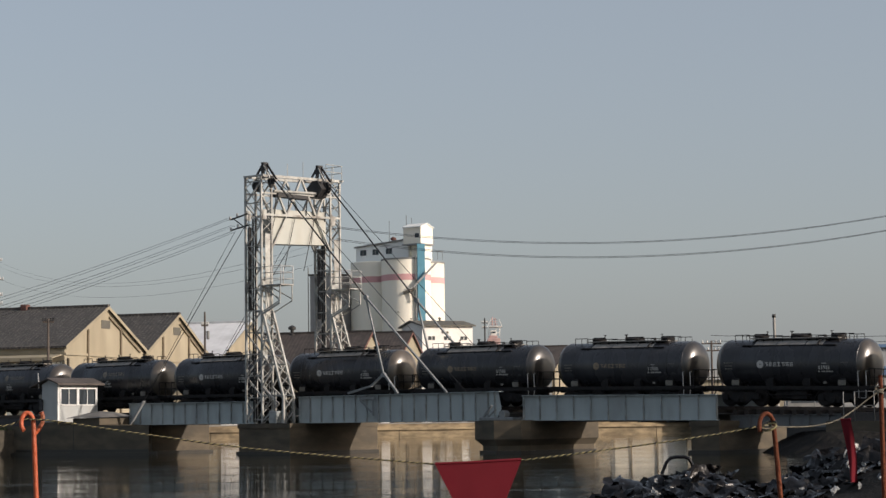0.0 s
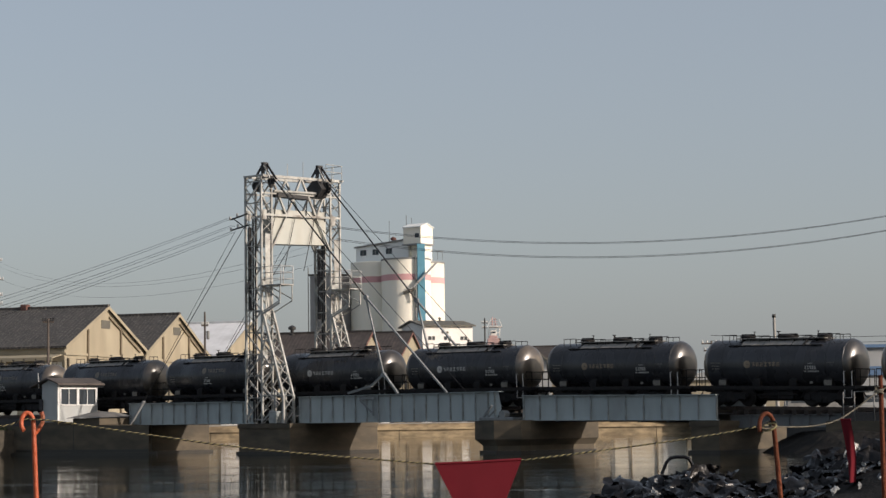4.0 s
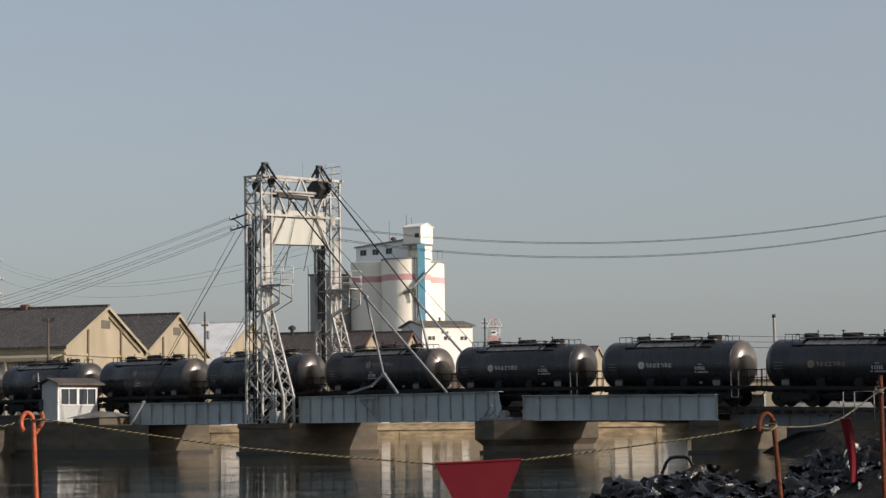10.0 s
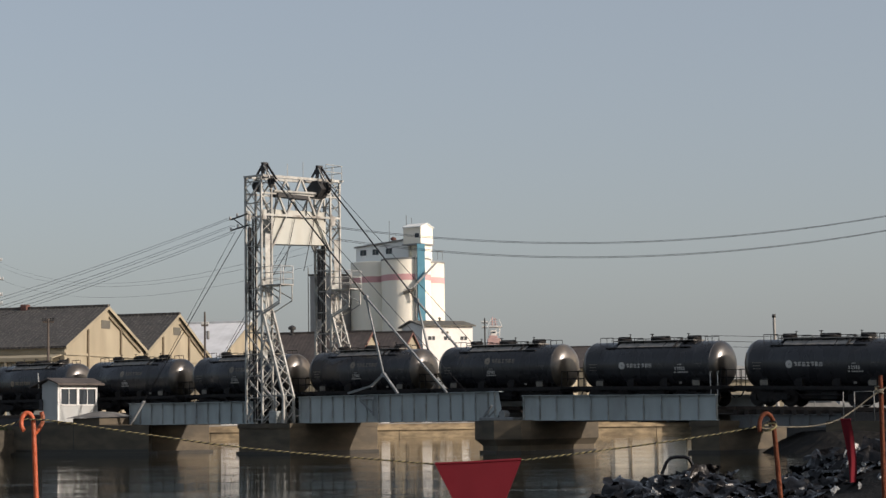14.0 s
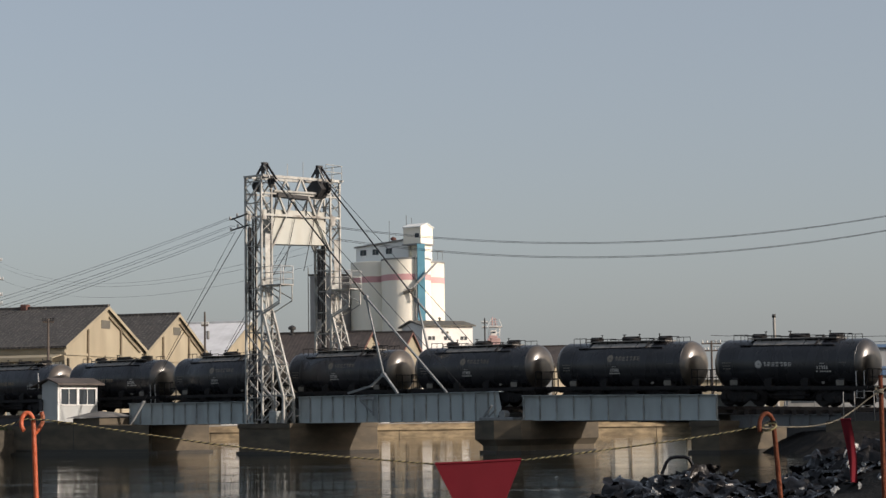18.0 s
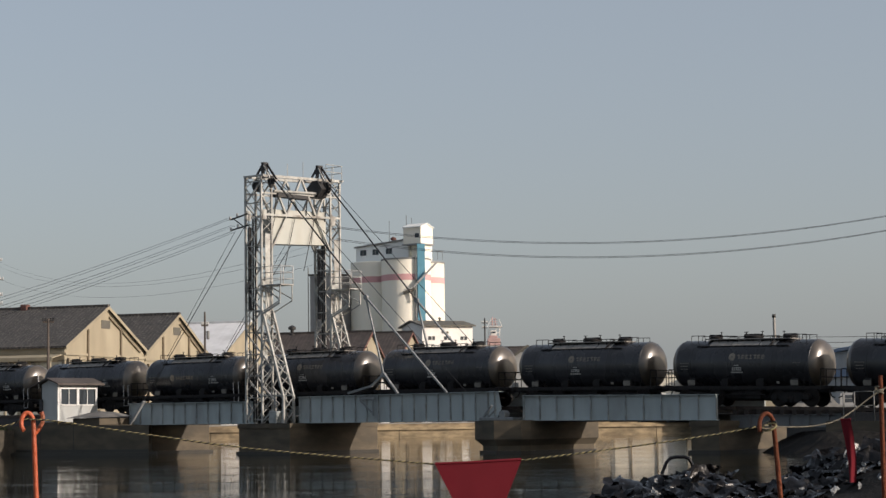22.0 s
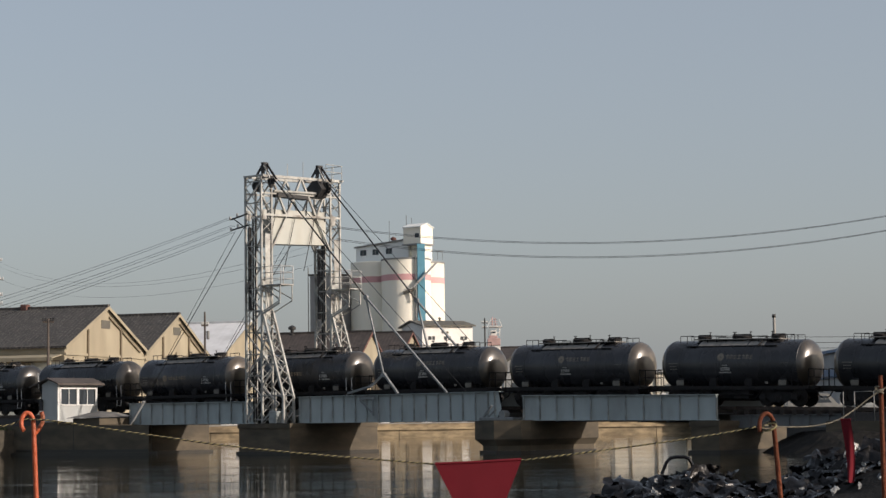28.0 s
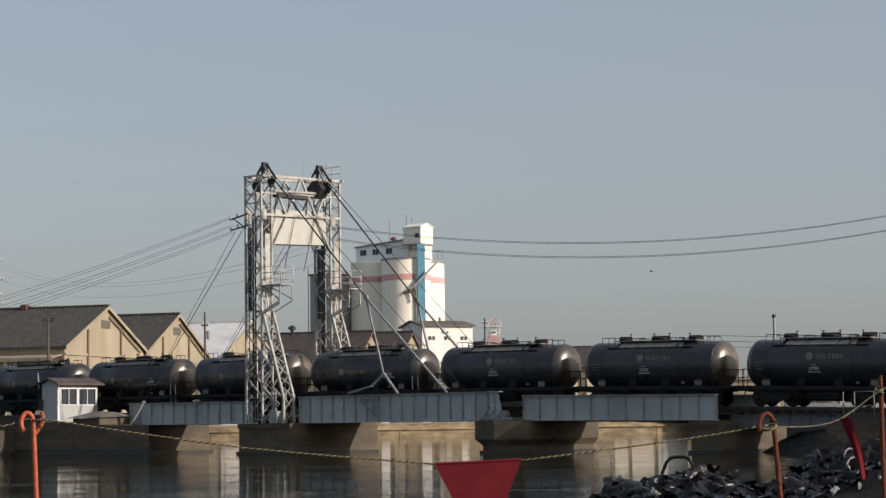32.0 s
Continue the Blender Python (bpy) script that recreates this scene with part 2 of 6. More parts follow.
# ---- mesh building ----
class Shape:
    """Collects vertices and faces of one mesh."""

    def __init__(self):
        self.v, self.f, self.smooth = [], [], []

    def add(self, verts, faces, smooth=False):
        b = len(self.v)
        self.v += [tuple(p) for p in verts]
        self.f += [tuple(b + i for i in q) for q in faces]
        self.smooth += [smooth] * len(faces)
        return self

    def box(self, x0, x1, y0, y1, z0, z1):
        return self.hexa([(x0, y0, z0), (x1, y0, z0), (x1, y1, z0), (x0, y1, z0), (x0, y0, z1), (x1, y0, z1), (x1, y1, z1), (x0, y1, z1)])

    def hexa(self, p):
        return self.add(p, [(0, 3, 2, 1), (4, 5, 6, 7), (0, 1, 5, 4), (1, 2, 6, 5), (2, 3, 7, 6), (3, 0, 4, 7)])

    def soft_box(self, x0, x1, y0, y1, z0, z1, b=0.02):
        """A box with bevelled edges all round."""
        bm = bmesh.new()
        bmesh.ops.create_cube(bm, size=1.0)
        for w in bm.verts:
            w.co = Vector(((x0 + x1) / 2 + w.co.x * (x1 - x0), (y0 + y1) / 2 + w.co.y * (y1 - y0), (z0 + z1) / 2 + w.co.z * (z1 - z0)))
        bmesh.ops.bevel(bm, geom=bm.edges[:], offset=b, segments=1, affect="EDGES")
        bm.verts.index_update()
        self.add([w.co for w in bm.verts], [[w.index for w in q.verts] for q in bm.faces])
        bm.free()
        return self

    def tube(self, a, b, r, r2=None, seg=6, caps=True):
        a, b = Vector(a), Vector(b)
        d = b - a
        if d.length < 1e-6:
            return self
        q = d.to_track_quat("Z", "Y")
        r2 = r if r2 is None else r2
        vs = []
        for i in range(seg):
            t = 2 * math.pi * (i + 0.5) / seg
            e = q @ Vector((math.cos(t), math.sin(t), 0))
            vs += [a + e * r, b + e * r2]
        fs = [(2 * i, 2 * ((i + 1) % seg), 2 * ((i + 1) % seg) + 1, 2 * i + 1) for i in range(seg)]
        self.add(vs, fs, seg > 5)
        if caps:
            k = len(self.v) - 2 * seg
            self.f += [tuple(k + 2 * i for i in reversed(range(seg))), tuple(k + 2 * i + 1 for i in range(seg))]
            self.smooth += [False, False]
        return self

    def bar(self, a, b, w, h=None):
        """A flat steel bar or angle: a square prism from a to b."""
        a, b = Vector(a), Vector(b)
        h = w if h is None else h
        q = (b - a).to_track_quat("Z", "Y")
        ex, ey = q @ Vector((w / 2, 0, 0)), q @ Vector((0, h / 2, 0))
        return self.hexa([a - ex - ey, a + ex - ey, a + ex + ey, a - ex + ey, b - ex - ey, b + ex - ey, b + ex + ey, b - ex + ey])

    def path(self, pts, r, seg=6):
        """A round rod or rope through points, joined ring to ring."""
        pts = [Vector(p) for p in pts]
        base = len(self.v)
        e1 = None
        for i, p in enumerate(pts):
            d = (pts[min(i + 1, len(pts) - 1)] - pts[max(i - 1, 0)]).normalized()
            if e1 is None:
                e1 = d.cross(Vector((0, 0, 1)) if abs(d.z) < 0.9 else Vector((1, 0, 0)))
            e1 = (e1 - d * e1.dot(d)).normalized()
            e2 = d.cross(e1)
            for k in range(seg):
                t = 2 * math.pi * k / seg
                self.v.append(tuple(p + e1 * (r * math.cos(t)) + e2 * (r * math.sin(t))))
        for i in range(len(pts) - 1):
            for k in range(seg):
                k2 = (k + 1) % seg
                self.f.append((base + i * seg + k, base + i * seg + k2, base + (i + 1) * seg + k2, base + (i + 1) * seg + k))
                self.smooth.append(True)
        self.f += [tuple(base + k for k in reversed(range(seg))), tuple(base + (len(pts) - 1) * seg + k for k in range(seg))]
        self.smooth += [False, False]
        return self

    def lathe(self, prof, axis="x", at=(0, 0, 0), seg=32, cap0=True, cap1=True):
        """Turns a profile of (distance along the axis, radius) round the axis."""
        base, at = len(self.v), Vector(at)
        for x, r in prof:
            for k in range(seg):
                t = 2 * math.pi * k / seg
                c, s = r * math.cos(t), r * math.sin(t)
                p = {"x": (x, c, s), "y": (c, x, s), "z": (c, s, x)}[axis]
                self.v.append(tuple(at + Vector(p)))
        for i in range(len(prof) - 1):
            for k in range(seg):
                k2 = (k + 1) % seg
                self.f.append((base + i * seg + k, base + i * seg + k2, base + (i + 1) * seg + k2, base + (i + 1) * seg + k))
                self.smooth.append(True)
        for on, i in ((cap0, 0), (cap1, len(prof) - 1)):
            if on:
                self.f.append(tuple(base + i * seg + k for k in range(seg)))
                self.smooth.append(False)
        return self

    def prism(self, poly, y0, y1, plane="xz"):
        """A flat outline pushed through a thickness. plane xz: thickness along y; yz: along x; xy: along z."""
        n = len(poly)

        def p(a, b, t):
            return {"xz": (a, t, b), "yz": (t, a, b), "xy": (a, b, t)}[plane]
        vs = [p(a, b, y0) for a, b in poly] + [p(a, b, y1) for a, b in poly]
        fs = [tuple(range(n)), tuple(reversed(range(n, 2 * n)))] + [(i, i + n, (i + 1) % n + n, (i + 1) % n) for i in range(n)]
        return self.add(vs, fs)

    def mesh(self, name, material):
        me = bpy.data.meshes.new(name)
        me.from_pydata(self.v, [], self.f)
        me.polygons.foreach_set("use_smooth", self.smooth)
        me.materials.append(material)
        bm = bmesh.new()
        bm.from_mesh(me)
        bmesh.ops.recalc_face_normals(bm, faces=bm.faces)
        for e in bm.edges:
            if len(e.link_faces) == 2 and e.calc_face_angle(0) > 0.7:
                e.smooth = False
        bm.to_mesh(me)
        bm.free()
        return me


def part(name, shape, material, parent, label=""):
    me = shape if isinstance(shape, bpy.types.Mesh) else shape.mesh(name, material)
    ob = new(name, me)
    ob.parent = parent
    return tagged(ob, label) if label else ob


def thing(name, label, category, at=None, group="", kind=""):
    """An empty at a thing's base."""
    ob = new(name)
    ob.empty_display_size = 0.2
    if at is not None:
        ob.matrix_basis = at
    return tagged(ob, label, category, group, kind)


def solid(name, shape, material, label, category, at=None, group="", kind=""):
    """A thing of one mesh."""
    ob = new(name, shape.mesh(name, material))
    if at is not None:
        ob.matrix_basis = at
    return tagged(ob, label, category, group, kind)


# the bridge's own axes: x along the track towards the near bank, y to the far side, z up from the water
BRIDGE = pose(0, 107.2, 0, 0, 0, -38.87)


def on_bridge(s, n=0.0, z=0.0, rz=0.0):
    return BRIDGE @ pose(s, n, z, 0, 0, rz)


def rail_z(s):
    """Height of the rail's top: level over the water's far part, falling gently to the near bank."""
    return 2.44 - 0.0004 * max(0.0, s + 8.0) ** 2 if s < 60 else 2.44 - 0.0004 * 68 ** 2


# ================= setting: water, banks, quay =================
solid("water", Shape().add([(-2500, -60, 0), (2500, -60, 0), (2500, 4000, 0), (-2500, 4000, 0)], [(0, 1, 2, 3)]), WATER,
      "dark calm canal water mirroring piers and walls", "water", kind="structure")


def slab(name, poly, z0, z1, m, label, category, at=None):
    return solid(name, Shape().prism(poly, z0, z1, "xy"), m, label, category, at, kind="structure")


# far quay with the yard behind it, out to the horizon
slab("ground", [(-2400, 100), (-90, 208), (0, 222), (140, 250), (2400, 600), (2400, 3990), (-2400, 3990)], -0.6, 1.52, LAND,
     "dusty industrial yard behind the quay", "ground")
quay = Shape()
for (x0, y0), (x1, y1) in (((-90, 208), (0, 222)), ((0, 222), (140, 250))):
    quay.hexa([(x0, y0 - 0.6, -0.6), (x1, y1 - 0.6, -0.6), (x1, y1 - 0.02, -0.6), (x0, y0 - 0.02, -0.6),
               (x0, y0 - 0.6, 1.12), (x1, y1 - 0.6, 1.12), (x1, y1 - 0.02, 1.12), (x0, y0 - 0.02, 1.12)])
    quay.hexa([(x0, y0 - 0.35, 1.12), (x1, y1 - 0.35, 1.12), (x1, y1 + 0.5, 1.12), (x0, y0 + 0.5, 1.12),
               (x0, y0 - 0.35, 1.62), (x1, y1 - 0.35, 1.62), (x1, y1 + 0.5, 1.62), (x0, y0 + 0.5, 1.62)])
solid("quay_wall", quay, QUAY, "sunlit stained concrete quay wall with a stepped coping", "quay wall", kind="structure")

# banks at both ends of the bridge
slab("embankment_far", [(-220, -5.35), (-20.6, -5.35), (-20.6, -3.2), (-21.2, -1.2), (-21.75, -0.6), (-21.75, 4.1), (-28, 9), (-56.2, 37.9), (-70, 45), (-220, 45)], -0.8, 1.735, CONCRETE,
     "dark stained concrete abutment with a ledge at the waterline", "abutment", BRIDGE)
# added wedge of wall that keeps the abutment's sunlit side face out of view
slab("wing_wall", [(-20.598, -5.352), (-16.9, -5.352), (-20.598, -5.15)], -0.8, 1.70, CONCRETE,
     "dark concrete screen added to hide the abutment's sunlit side", "wing wall", BRIDGE)
slab("abutment_ledge", [(-28.4, -5.65), (-16.8, -5.45), (-20.2, -5.14), (-20.2, -3.1), (-20.8, -1.1), (-21.4, -0.5), (-21.4, 4.1), (-21.746, 4.1), (-21.746, -0.6), (-21.196, -1.2), (-20.596, -3.2), (-20.596, -5.354), (-28.4, -5.354)], -0.8, 0.16, CONCRETE_WET,
     "wet concrete ledge along the abutment's foot", "ledge", BRIDGE)
slab("bank_far", [(-220, -13), (-28.5, -6.6), (-28.5, -5.354), (-220, -5.354)], -0.8, 1.5, BANK, "dark overgrown bank beside the abutment", "bank", BRIDGE)
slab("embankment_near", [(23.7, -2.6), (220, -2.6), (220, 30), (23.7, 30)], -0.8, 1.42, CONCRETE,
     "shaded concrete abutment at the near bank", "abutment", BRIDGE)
slab("yard_near", [(26, 3.2), (220, 3.2), (220, 160), (110, 110), (26, 30)], 1.2, 1.44, ASPHALT, "dark asphalt yard beyond the track", "ground", BRIDGE)
slab("yard_beyond", [(16.4, 130), (22, 108), (30, 100), (120, 60), (400, 60), (400, 300), (140, 252), (28.8, 228)], -0.8, 1.436, ASPHALT,
     "dark asphalt yard on the land behind the near abutment", "ground")


slab("ground_behind", [(-160, -220), (160, -220), (160, -12), (-160, -12)], -0.8, 1.0, BANK, "bare soil behind the near bank", "ground")
# dark rubble slope at the near abutment's foot
def rubble_z(x, y):
    u = min(1.0, max(0.0, (x - 14.3) / 2.3))
    v = min(1.0, max(0.0, (y - 83) / 5.0))
    return -0.3 + 1.25 * u ** 0.7 * v ** 0.6 + 0.12 * noise.noise(Vector((x * 0.9, y * 0.9, 1))) + 0.06 * noise.noise(Vector((x * 3, y * 3, 5)))


rub = Shape()
RX, RY = 60, 40
rub.add([(12.4 + 12 * i / RX, 82 + 13 * j / RY, rubble_z(12.4 + 12 * i / RX, 82 + 13 * j / RY)) for j in range(RY + 1) for i in range(RX + 1)],
        [(j * (RX + 1) + i, j * (RX + 1) + i + 1, (j + 1) * (RX + 1) + i + 1, (j + 1) * (RX + 1) + i) for j in range(RY) for i in range(RX)])
solid("rubble_bank", rub, GRAVEL, "dark rubble slope at the foot of the near abutment", "bank", kind="structure")
# construction joints and a tide line in the far abutment's face
ab = bpy.data.objects["embankment_far"]
for q in (-26.1, -23.2):
    part("joint", Shape().box(q - 0.02, q + 0.02, -5.362, -5.30, 0.1, 1.72), CONCRETE_WET, ab)
part("tide_line", Shape().box(-28.3, -16.95, -5.362, -5.353, 0.17, 0.34), CONCRETE_WET, ab, "dark algae band at the waterline")
# coping edge along the quay, its sunlit line put in as a paler strip
qw = bpy.data.objects["quay_wall"]
for (x0, y0), (x1, y1) in (((-90, 208), (0, 222)), ((0, 222), (140, 250))):
    part("coping_edge", Shape().hexa([(x0, y0 - 0.40, 1.52), (x1, y1 - 0.40, 1.52), (x1, y1 - 0.352, 1.52), (x0, y0 - 0.352, 1.52),
                                      (x0, y0 - 0.40, 1.64), (x1, y1 - 0.40, 1.64), (x1, y1 - 0.352, 1.64), (x0, y0 - 0.352, 1.64)]), CONC_POLE, qw)
    part("waling", Shape().hexa([(x0, y0 - 0.78, 0.86), (x1, y1 - 0.78, 0.86), (x1, y1 - 0.602, 0.86), (x0, y0 - 0.602, 0.86),
                                 (x0, y0 - 0.78, 1.04), (x1, y1 - 0.78, 1.04), (x1, y1 - 0.602, 1.04), (x0, y0 - 0.602, 1.04)]), QUAY, qw)
    for i in range(9):
        u = (i + 0.5) / 9
        x, y = x0 + (x1 - x0) * u, y0 + (y1 - y0) * u
        part("joint", Shape().box(x - 0.025, x + 0.025, y - 0.63, y - 0.59, -0.3, 1.1), CONCRETE, qw)


# ================= piers =================
def pier(name, s0, s1, n0, n1, top, label, nose=0.0, corbel=0.0):
    ob = thing(name, label, "bridge pier", on_bridge((s0 + s1) / 2, 0, 0), kind="structure")
    h = (s1 - s0) / 2
    body = Shape()
    low, w = top - 1.25 if corbel else top - 0.25, h - corbel
    def outline(h, e):
        if nose:
            return [(-h, n0 + nose - e), (0.35, n0 - e), (h - 0.15, n0 + nose * 0.5 - e), (h, n0 + nose - e), (h, n1), (-h, n1)]
        return [(-h, n0 - e), (h, n0 - e), (h, n1), (-h, n1)]
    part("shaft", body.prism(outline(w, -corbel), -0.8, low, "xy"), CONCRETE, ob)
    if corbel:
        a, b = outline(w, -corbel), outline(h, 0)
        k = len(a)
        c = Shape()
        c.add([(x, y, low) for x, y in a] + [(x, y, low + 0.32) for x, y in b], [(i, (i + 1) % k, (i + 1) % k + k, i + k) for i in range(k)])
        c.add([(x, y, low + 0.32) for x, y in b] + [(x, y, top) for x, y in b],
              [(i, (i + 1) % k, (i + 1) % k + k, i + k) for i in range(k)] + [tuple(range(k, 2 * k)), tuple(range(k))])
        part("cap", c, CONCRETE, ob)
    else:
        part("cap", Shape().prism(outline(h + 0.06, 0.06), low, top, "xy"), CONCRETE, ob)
    part("footing", Shape().prism(outline(w + 0.12, 0.12 - corbel), -0.8, 0.16, "xy"), CONCRETE_WET, ob, "wet dark footing at the waterline")
    return ob


pier("pier_tower", -11.75, -7.95, -3.45, 3.75, 1.68, "dark weathered concrete pier under the lifting tower")
pier("pier_middle", 3.95, 7.45, -3.7, 3.3, 1.66, "weathered concrete pier with a cutwater nose and corbelled head", nose=1.15, corbel=0.28)
pier("pier_near", 16.9, 18.4, -2.9, 3.3, 1.50, "shaded concrete pier carrying two girder ends")


# ================= girder spans =================
def span(name, s0, s1, zt0, zt1, zb0, zb1, label, pitch, half=2.15, taper=0.0):
    """Two plate girders with flanges and stiffeners, cross beams, sleepers and rails."""
    L = s1 - s0
    ob = thing(name, label, "girder span", on_bridge(s0, 0, 0), kind="structure")
    zt = lambda x: zt0 + (zt1 - zt0) * x / L
    zb = lambda x: zb0 + (zb1 - zb0) * x / L
    for side in (-1, 1):
        y = side * half
        g = part("plate_girder", Shape().prism([(0, zb(0)), (L - taper, zb(L)), (L, zb(L) + taper * 1.6 if taper else zb(L)), (L, zt(L)) if not taper else (L - taper * 0.5, zt(L)), (0, zt(0))],
                                               y - 0.012, y + 0.012), GIRDER, ob)
        for za, zc, e in ((zt, 0.018, 0.0), (zb, -0.018, taper)):
            part("flange", Shape().hexa([(0, y - 0.17, za(0) - 0.018 + zc), (L - e, y - 0.17, za(L) - 0.018 + zc), (L - e, y + 0.17, za(L) - 0.018 + zc),
                                         (0, y + 0.17, za(0) - 0.018 + zc), (0, y - 0.17, za(0) + 0.018 + zc), (L - e, y - 0.17, za(L) + 0.018 + zc),
                                         (L - e, y + 0.17, za(L) + 0.018 + zc), (0, y + 0.17, za(0) + 0.018 + zc)]), GIRDER, g)
        count = max(2, round(L / pitch))
        for i in range(count + 1):
            x = min(max(0.03, L * i / count), L - taper - 0.03)
            part("stiffener", Shape().box(x - 0.025, x + 0.025, y + side * 0.013, y + side * 0.10, zb(x) + 0.003, zt(x) - 0.003), GIRDER_DULL, g)
    floor_z = lambda x: rail_z(s0 + x) - 0.153
    for i in range(int(L / 1.6) + 1):
        x = 0.4 + 1.6 * i
        if x < L - 0.2:
            part("cross_beam", Shape().box(x - 0.09, x + 0.09, -half + 0.02, half - 0.02, min(zb(x) + 0.12, floor_z(x) - 0.62), floor_z(x) - 0.17), GIRDER_SHADE, ob)
    d = half - 0.03
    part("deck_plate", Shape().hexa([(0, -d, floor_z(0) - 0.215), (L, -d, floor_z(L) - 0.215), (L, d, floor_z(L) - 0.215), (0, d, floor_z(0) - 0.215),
                                     (0, -d, floor_z(0) - 0.175), (L, -d, floor_z(L) - 0.175), (L, d, floor_z(L) - 0.175), (0, d, floor_z(0) - 0.175)]), GIRDER_SHADE, ob)
    for i in range(int(L / 0.6)):
        x = 0.3 + 0.6 * i
        part("sleeper", Shape().box(x - 0.1, x + 0.1, -1.25, 1.25, floor_z(x) - 0.17, floor_z(x)), SLEEPER, ob)
    for y in (-0.567, 0.567):
        part("rail", Shape().hexa([(0, y - 0.033, floor_z(0)), (L, y - 0.033, floor_z(L)), (L, y + 0.033, floor_z(L)), (0, y + 0.033, floor_z(0)),
                                   (0, y - 0.033, floor_z(0) + 0.153), (L, y - 0.033, floor_z(L) + 0.153), (L, y + 0.033, floor_z(L) + 0.153), (0, y + 0.033, floor_z(0) + 0.153)]), RAIL, ob)
    return ob


span("girder_far", -21.9, -11.75, 2.93, 2.88, 1.74, 1.72, "grey painted plate girder span resting on the far abutment", 0.95)
lift = span("girder_lifting", -8.4, 5.35, 3.07, 3.09, 1.70, 1.69, "grey painted lifting girder span hung from tower ropes", 0.8, taper=0.35)
span("girder_near", 6.75, 17.9, 2.86, 2.69, 1.68, 1.56, "grey painted plate girder span between two piers", 1.02)

part("splice_plate", Shape().soft_box(4.45, 5.5, -2.33, -2.30, 2.85, 3.02, 0.008).bar((4.5, -2.33, 2.82), (5.35, -2.33, 2.15), 0.10, 0.05).bar((5.4, -2.33, 2.85), (5.4, -2.33, 2.0), 0.07, 0.05), LINK, lift, "small steel bracket bolted to the girder web")
# short deck span on to the near bank
short = thing("girder_short", "low dark deck girder span reaching the near bank", "girder span", on_bridge(18.0, 0, 0), kind="structure")
for y in (-1.15, 1.15):
    g = part("plate_girder", Shape().box(0.02, 6.2, y - 0.012, y + 0.012, 1.16, 1.72), SHORT_GIRDER, short)
    part("flange", Shape().box(0.02, 6.2, y - 0.14, y + 0.14, 1.722, 1.752), SHORT_GIRDER, g)
    for i in range(7):
        x = 0.05 + 6.1 * i / 6
        part("stiffener", Shape().box(x - 0.012, x + 0.012, min(y, y + math.copysign(0.11, y)), max(y, y + math.copysign(0.11, y)), 1.165, 1.718), SHORT_GIRDER, g)
for i in range(10):
    x = 0.3 + 0.62 * i
    z = rail_z(18 + x) - 0.153
    part("sleeper", Shape().box(x - 0.1, x + 0.1, -1.3, 1.3, z - 0.22, z), SLEEPER, short)
for y in (-0.567, 0.567):
    a, b = rail_z(18.0), rail_z(24.2)
    part("rail", Shape().hexa([(0, y - .033, a - .153), (6.2, y - .033, b - .153), (6.2, y + .033, b - .153), (0, y + .033, a - .153),
                               (0, y - .033, a), (6.2, y - .033, b), (6.2, y + .033, b), (0, y + .033, a)]), RAIL, short)


def track(name, s0, s1, label):
    ob = thing(name, label, "railway track", on_bridge(0, 0, 0), kind="structure")
    za, zb = rail_z(s0) - 0.153, rail_z(s1) - 0.153
    bed = Shape()
    prof = [(-2.3, -0.55), (-1.6, -0.05), (1.6, -0.05), (2.3, -0.55)]
    bed.add([(s0, y, za + z) for y, z in prof] + [(s1, y, zb + z) for y, z in prof], [(0, 1, 5, 4), (1, 2, 6, 5), (2, 3, 7, 6), (0, 3, 2, 1), (4, 5, 6, 7)])
    part("ballast_bed", bed, BALLAST, ob)
    for y in (-0.567, 0.567):
        part("rail", Shape().hexa([(s0, y - .033, za), (s1, y - .033, zb), (s1, y + .033, zb), (s0, y + .033, za),
                                   (s0, y - .033, za + .153), (s1, y - .033, zb + .153), (s1, y + .033, zb + .153), (s0, y + .033, za + .153)]), RAIL, ob)
    k = int(min(abs(s1 - s0), 30) / 0.62)
    for i in range(k):
        x = (s1 - 0.4 - 0.62 * i) if s0 < 0 else (s0 + 0.4 + 0.62 * i)
        z = za + (zb - za) * (x - s0) / (s1 - s0)
        part("sleeper", Shape().box(x - 0.1, x + 0.1, -1.05, 1.05, z - 0.15, z - 0.003), SLEEPER, ob)
    return ob


track("track_far", -140, -21.7, "railway track on ballast leading off the far abutment")
track("track_near", 24.25, 62, "railway track on ballast across the near bank")
track("track_yard", 62, 132, "railway track on ballast running on beyond the near bank")


# ================= tower =================
S0, S1 = -11.5, -10.3                  # the columns' faces along the track
tower = thing("lift_tower", "tall silver-painted lattice steel lifting tower astride the track", "bridge tower", on_bridge(-10.9, 0.15, 1.6))
TW = pose(10.9, -0.15, -1.6)          # into the bridge's axes


def tower_part(name, shape, m, label="", parent=None):
    ob = part(name, shape, m, parent or tower, label)
    if parent is None:
        ob.matrix_basis = TW
    return ob


def lattice(name, a0, a1, b0, b1, pitch, w):
    """Crossed lacing between two posts a0-a1 and b0-b1, bar by bar."""
    a0, a1, b0, b1 = map(Vector, (a0, a1, b0, b1))
    k = max(1, round((a1 - a0).length / pitch))
    for i in range(k):
        t0, t1 = i / k, (i + 1) / k
        tower_part(name, Shape().bar(a0.lerp(a1, t0), b0.lerp(b1, t1), w, w * 0.35), TOWER)
        tower_part(name, Shape().bar(b0.lerp(b1, t0), a0.lerp(a1, t1), w, w * 0.35), TOWER)


